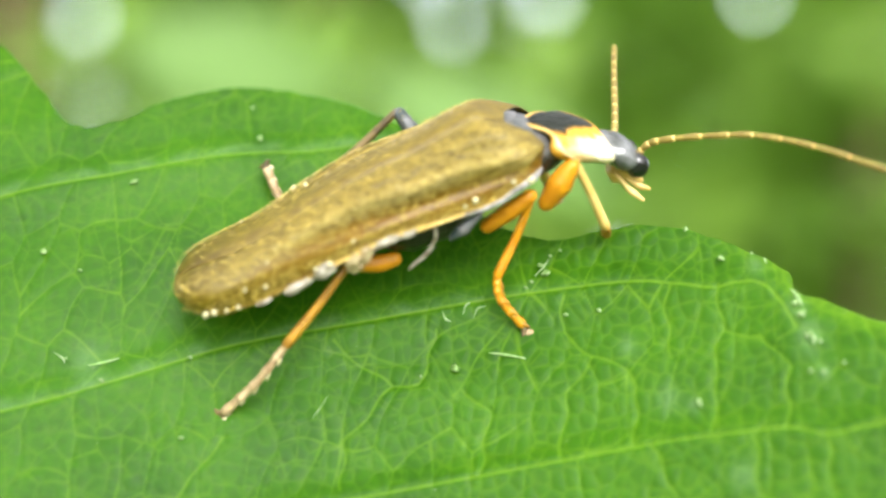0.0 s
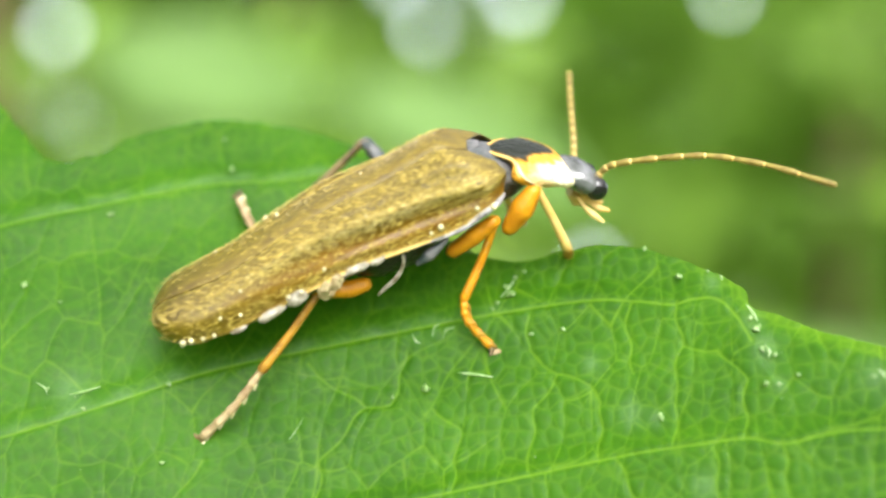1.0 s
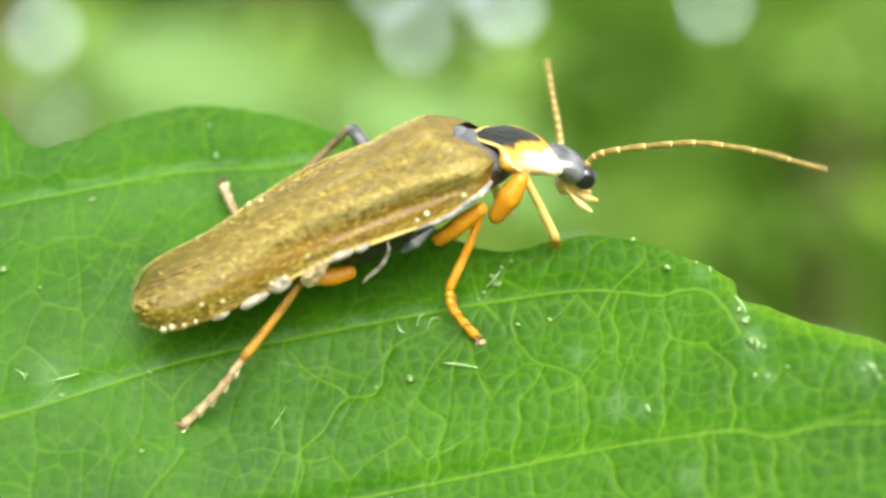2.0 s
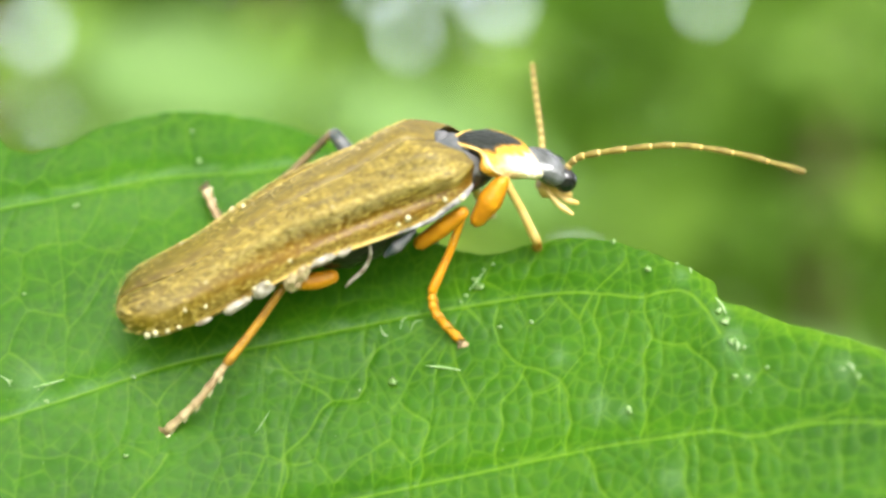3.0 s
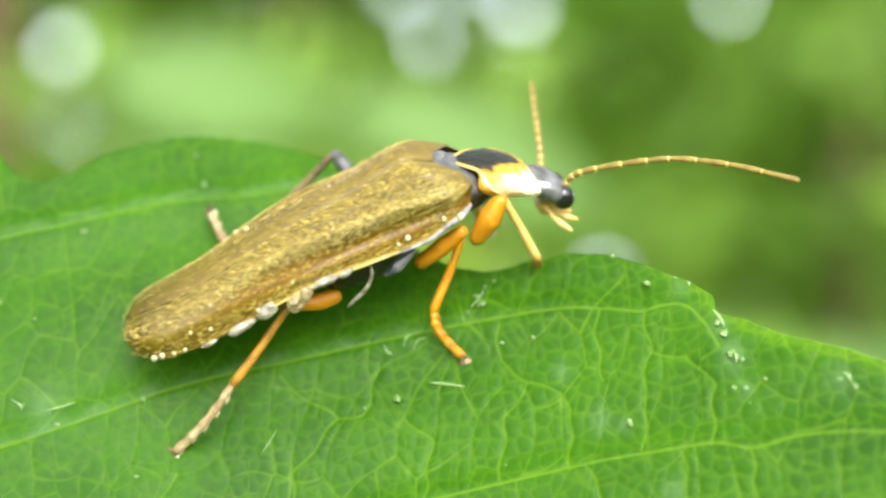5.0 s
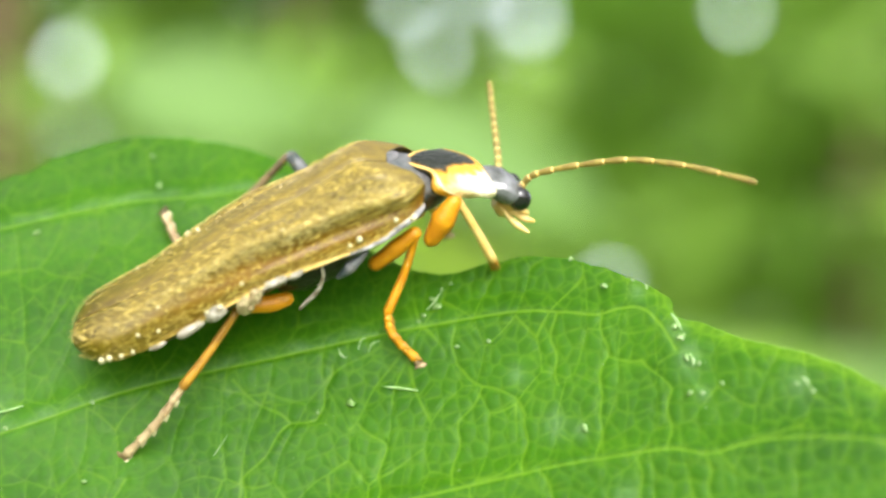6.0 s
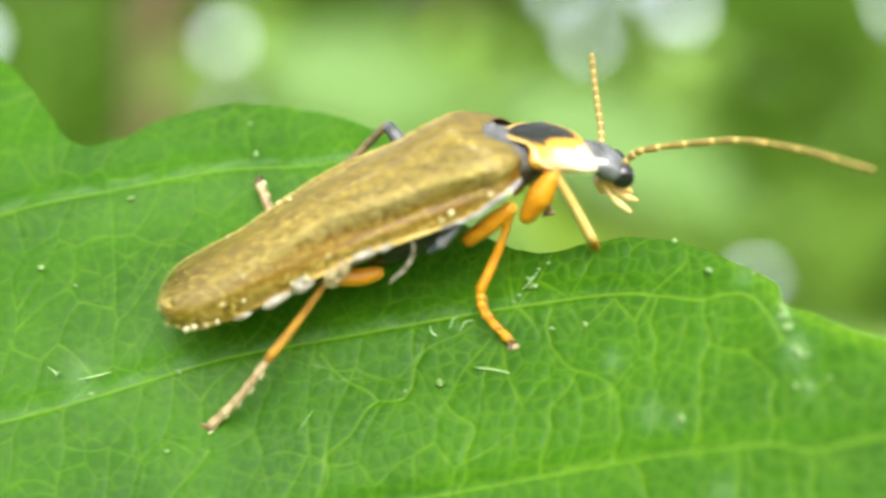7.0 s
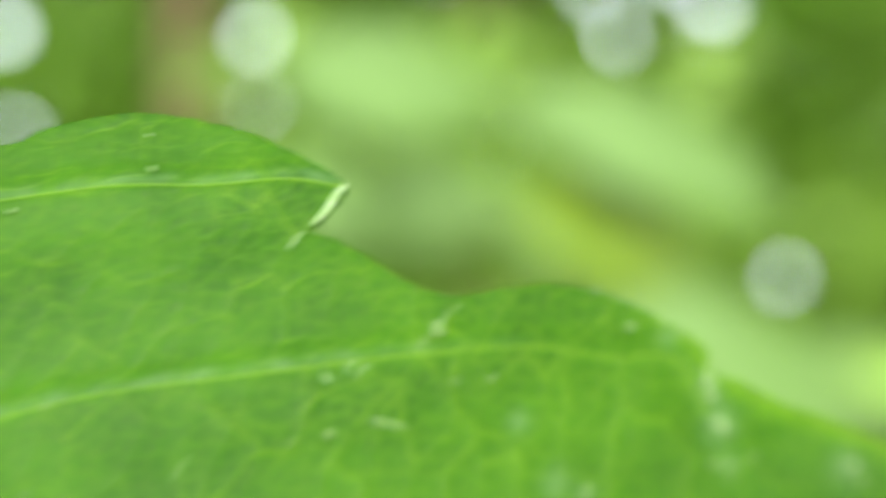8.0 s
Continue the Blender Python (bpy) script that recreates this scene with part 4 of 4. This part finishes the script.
def undergrowth():
    """Low leaves all over the ground of the clearing and under the wood."""
    rng = np.random.default_rng(31)
    count = 14000
    vs, fs = blade_verts(1.0, 0.55, 0.3)
    vs, fs = np.array(vs) - (0.5, 0, 0), np.array(fs)
    r, a = 4.6 * np.sqrt(rng.uniform(0.002, 1, count)), rng.uniform(0, 2 * math.pi, count)
    tall = 0.10 + 0.10 * np.sin(r * 2.3 + 1) * np.sin(a * 5)
    place = np.stack([r * np.sin(a), r * np.cos(a), GROUND_Z + 0.02 + tall * rng.uniform(0, 1, count)], 1)
    turn = np.array([Euler((x, y, z)).to_matrix() for x, y, z in zip(rng.uniform(-0.5, 0.5, count), rng.uniform(-0.6, 0.4, count), rng.uniform(0, 6.28, count))])
    co = np.einsum("nij,kj->nki", turn, vs) * rng.uniform(0.06, 0.14, count)[:, None, None] + place[:, None, :]
    faces = (fs[None] + (np.arange(count) * len(vs))[:, None, None]).reshape(-1, 4)
    me = bpy.data.meshes.new("undergrowth")
    me.from_pydata(co.reshape(-1, 3).tolist(), [], faces.tolist())
    me.materials.append(M_BG_MID)
    return tagged(new("undergrowth", me), "low green undergrowth on the ground of the clearing", "undergrowth", kind="stuff")


undergrowth()
foliage("far_foliage", "green far foliage of the wood", M_BG_MID, 30000, (-36, 30), (-15, 19), (2.7, 3.4), 0.055, 1)
foliage("deep_foliage", "dense green foliage deep in the wood", M_BG_MID, 16000, (-38, 32), (-15, 20), (3.5, 4.2), 0.12, 5)
foliage("side_foliage", "green foliage of the wood round about", M_BG_MID, 3000, (30, 112), (-15, 25), (2.7, 3.4), 0.11, 4)
foliage("side_foliage", "green foliage of the wood round about", M_BG_MID, 3200, (238, 324), (-15, 25), (2.7, 3.4), 0.11, 8)
foliage("shrub_foliage", "sunlit mid-green shrub leaves", M_BG_MID, 640, (-30, 10.5), (-14, 4.5), (0.8, 1.4), 0.05, 6)
foliage("shrub_foliage", "sunlit mid-green shrub leaves", M_BG_MID, 420, (-18, 4), (0, 10), (0.9, 1.4), 0.05, 7)
foliage("shrub_foliage", "sunlit mid-green shrub leaves", M_BG_MID, 80, (10, 19), (6, 13), (1.2, 1.8), 0.05, 9)
# the darker leaf colour stands in for shade here
foliage("dark_foliage", "dark green foliage with shade put into its colour", M_BG_DARK, 3000, (3.5, 21), (-4, 13), (2.0, 2.5), 0.045, 2)
foliage("dark_foliage", "dark green foliage with shade put into its colour", M_BG_DARK, 700, (-26, -19.5), (3, 10), (2.0, 2.5), 0.045, 3)
foliage("dark_foliage", "dark green foliage with shade put into its colour", M_BG_DARK, 90, (12.1, 14.4), (-0.9, 1.4), (2.5, 2.7), 0.05, 12)


def shoot(name, label, category, points, radii):
    """A green shoot rooted in the ground, with side twigs."""
    thing = tagged(new(name), label, category)
    part("stem", tube([Vector(p) * 1000 for p in points], [r * 1000 for r in radii], 10), M_STEM, thing)
    a, b = Vector(points[-2]), Vector(points[-1])
    for k, side in ((0.3, 1), (0.6, -1)):
        c = a.lerp(b, k)
        part("twig", tube([c * 1000, (c + Vector((side * 0.03, 0.01, 0.02))) * 1000, (c + Vector((side * 0.07, 0.02, 0.03))) * 1000], [1.6, 1.2, 0.8], 8), M_STEM, thing)
    return thing


# the shoot that carries the leaf, and the stems of the shrub behind
tip = LEAF_M @ (Vector((-39, 1, 3)) * MM)
shoot("shoot", "green shoot that carries the leaf", "shoot", [(tip.x - 0.05, tip.y + 0.04, GROUND_Z - 0.02), (tip.x - 0.03, tip.y + 0.02, -0.5), (tip.x - 0.004, tip.y, -0.12), tuple(tip)], [0.004, 0.0034, 0.0022, 0.0009])
for az, dist, top in ((-24, 1.1, -4.5), (-16, 1.0, -5.5), (-9, 1.2, -5.0), (-2, 0.95, -6.0), (4, 1.15, -5.0), (9, 1.0, -6.0)):
    foot, crown = bearing(az, 0, dist), bearing(az, top, dist)
    shoot("shrub", "slim green-stemmed shrub behind the leaf", "shrub", [(foot.x + 0.04, foot.y + 0.03, GROUND_Z - 0.02), (foot.x + 0.02, foot.y, -0.6), (foot.x, foot.y, -0.3), tuple(crown)], [0.008, 0.007, 0.005, 0.003])

# the bright sky behind the wood
bm = bmesh.new()
rows = [[bm.verts.new(bearing(a, e, 40)) for a in range(-60, 61, 6)] for e in (-3, 4, 10, 15, 19)]
for r0, r1 in zip(rows, rows[1:]):
    for k in range(len(r0) - 1):
        bm.faces.new((r0[k], r0[k + 1], r1[k + 1], r1[k]))
M_SKY = bpy.data.materials.new("bright_cloud")
M_SKY.use_nodes = True
M_SKY.node_tree.nodes["Principled BSDF"].inputs["Base Color"].default_value = (0, 0, 0, 1)
M_SKY.node_tree.nodes["Principled BSDF"].inputs["Emission Color"].default_value = (0.86, 0.95, 1.0, 1)
M_SKY.node_tree.nodes["Principled BSDF"].inputs["Emission Strength"].default_value = 2.45
tagged(part("backdrop", bm, M_SKY), "bright white cloudy sky behind the wood", "sky", kind="structure")


def tree(name, label, az, dist, r, lean_x):
    """A slim trunk with a few limbs, rooted in the ground."""
    foot = bearing(az, 0, dist)
    foot.z = GROUND_Z - 0.05
    k = 1000.0
    stem = [foot * k, (foot + Vector((lean_x * 0.4, 0.02, 0.7))) * k, (foot + Vector((lean_x * 0.7, -0.02, 1.5))) * k, (foot + Vector((lean_x, 0, 2.6))) * k]
    thing = tagged(new(name), label, "tree")
    part("trunk", tube(stem, [r * k * 1.4, r * k, r * k * 0.85, r * k * 0.6], 14), M_BARK, thing)
    for side, h in ((1, 1.35), (-1, 1.7), (1, 2.1), (-1, 2.35)):
        b = foot + Vector((lean_x * h / 2.6, 0, h))
        part("limb", tube([b * k, (b + Vector((side * 0.18, 0.05, 0.22))) * k, (b + Vector((side * 0.4, 0.08, 0.55))) * k], [r * 380, r * 260, r * 90], 8), M_BARK, thing)
    return thing


tree("tree", "slim brown tree trunk among the foliage", -18.8, 1.9, 0.036, 0.03)
tree("tree", "slim brown tree trunk among the foliage", -6.0, 2.3, 0.012, -0.05)
tree("tree", "slim brown tree trunk among the foliage", 14.5, 2.1, 0.03, 0.06)
for az, dist, r, lean_x in ((-33, 3.2, 0.05, 0.1), (-28, 3.7, 0.06, -0.08), (-11, 3.8, 0.05, 0.05), (8, 3.8, 0.06, -0.05), (20, 3.6, 0.05, 0.08), (31, 3.2, 0.055, 0.05),
                            (46, 3.0, 0.05, -0.06), (66, 3.1, 0.06, 0.06), (88, 3.0, 0.05, 0.04), (108, 3.1, 0.055, -0.04), (-48, 3.0, 0.05, 0.06), (-68, 3.1, 0.06, -0.05), (-90, 3.0, 0.05, 0.05), (-114, 3.1, 0.055, 0.04)):
    tree("tree", "brown trunk of a tree in the wood", az, dist, r, lean_x)


def shrub_leaf(name, label, mat, az, el, dist, length, width, turn):
    """A leaf of the shrub behind, with its own stalk."""
    vs, fs = blade_verts(length, width, 0.25)
    bm = bmesh.new()
    vv = [bm.verts.new(Vector(q) - Vector((length / 2, 0, 0))) for q in vs]
    for f in fs:
        bm.faces.new([vv[i] for i in f])
    bmesh.ops.subdivide_edges(bm, edges=bm.edges[:], cuts=2, use_grid_fill=True, smooth=0.4)
    thing = tagged(new(name), label, "leaf", group="leaves of the shrub behind")
    thing.matrix_world = Matrix.Translation(bearing(az, el, dist)) @ Euler([radians(q) for q in turn]).to_matrix().to_4x4()
    blade = part("blade", bm, mat, thing)
    thick = blade.modifiers.new("thickness", "SOLIDIFY")
    thick.thickness = 0.0004
    l = length / 2 * 1000
    part("leaf_stalk", tube([(-l, 0, 0), (-l - 8, 0, -2), (-l - 18, 2, -9)], [0.9, 0.8, 1.0], 8), M_STEM, thing)
    return thing


shrub_leaf("shrub_leaf", "small yellow-green leaf of a shrub behind", M_BG_YELLOW, 18.9, 3.2, 0.42, 0.022, 0.018, (60, 10, 20))
spray = random.Random(21)
for az, el, dist, length, width, turn, mat in (
        (-10.2, 8.6, 0.38, 0.062, 0.040, (62, 0, 5), M_BG_LIGHT),
        (0.6, 6.2, 0.40, 0.090, 0.036, (58, 14, -5), M_BG_LIGHT),
        (-0.2, 2.7, 0.41, 0.066, 0.056, (60, 0, 30), M_BG_YELLOW),
        (-8.3, 3.4, 0.46, 0.065, 0.045, (55, -10, 10), M_BG_LIGHT),
        (4.8, -2.8, 0.40, 0.095, 0.040, (58, 18, 0), M_BG_LIGHT),
        (13.9, -4.0, 0.44, 0.08, 0.03, (58, 8, 4), M_BG_MID),
        (-13.0, 3.2, 0.55, 0.06, 0.045, (55, -5, 10), M_BG_LIGHT)):
    shrub_leaf("shrub_leaf", "light green leaf of a shrub behind", mat, az, el, dist, length, width, turn)
    # smaller leaves of the same spray
    for _ in range(3):
        shrub_leaf("shrub_leaf", "light green leaf of a shrub behind", M_BG_LIGHT, az + spray.uniform(-4.5, 4.5), el + spray.uniform(-1.6, 0.8), dist + spray.uniform(0.06, 0.3),
                   length * spray.uniform(0.45, 0.7), width * spray.uniform(0.6, 0.9), (turn[0] + spray.uniform(-15, 15), spray.uniform(-25, 25), spray.uniform(-40, 40)))


# ---- what moves ----
def motions():
    lift = Matrix.Translation((0.0017, 0.0, 0.0016)) @ REST @ Matrix.Rotation(radians(-10), 4, (0, -0.82, 0.57))
    away = Matrix.Translation((0.045, 0.01, 0.03)) @ REST @ pose(0, 0, 0, 0, -25, -10)
    gone = Matrix.Translation((0.18, 0.02, 0.10)) @ REST @ pose(0, 0, 0, 0, -30, -20)
    walk(beetle, [(0, REST), (7.6, REST), (7.7, lift), (7.8, away), (8.0, gone)])
    # the leaf springs back as the beetle leaves it, with what lies on it
    spring = ((0, pose(0, 0, 0)), (7.6, pose(0, 0, 0)), (7.7, pose(-0.00005, -0.00002, -0.00004, -0.17, 0.40, 0.04)), (7.8, pose(-0.00015, -0.00004, -0.00002, -0.33, 1.16, 0.14)),
              (7.9, pose(-0.00022, -0.00005, 0.00001, -0.46, 1.935, 0.18)), (8.0, pose(-0.00031, -0.00005, 0.0001, -0.33, 2.53, 0.275)))
    for ob in [leaf] + leaf_grains:
        rest = ob.matrix_world.copy()
        walk(ob, [(t, m @ rest) for t, m in spring])
    # the feelers sway about the line of sight on the head
    axis = Vector((0, -0.82, 0.57))
    for feeler, sway in zip(feelers, (((0, 0.0), (0.5, 0.2), (1.0, 1.2), (1.5, 2.5), (3.0, 2.6), (4.0, 3.1), (5.5, 3.8), (6.0, 3.5), (6.5, 3.0), (7.0, 1.9), (7.5, 2.0), (8.0, 2.5)),
                                      ((0, -1.2), (0.5, -0.3), (1.0, 1.0), (1.5, 8.2), (3.0, 5.0), (4.0, 4.7), (5.5, 3.6), (6.0, 4.8), (6.5, 7.0), (7.0, 8.0), (7.5, 13.0), (8.0, 14.0)))):
        base = feeler.location.copy()
        walk(feeler, [(t, Matrix.Translation(base) @ Matrix.Rotation(radians(a), 4, axis)) for t, a in sway])
    for leg in legs:
        walk(leg, [(0, pose(0, 0, 0)), (7.6, pose(0, 0, 0)), (7.7, lift.inverted() @ REST), (7.8, pose(0, 0, 0)), (8.0, pose(0, 0, 0))])


motions()
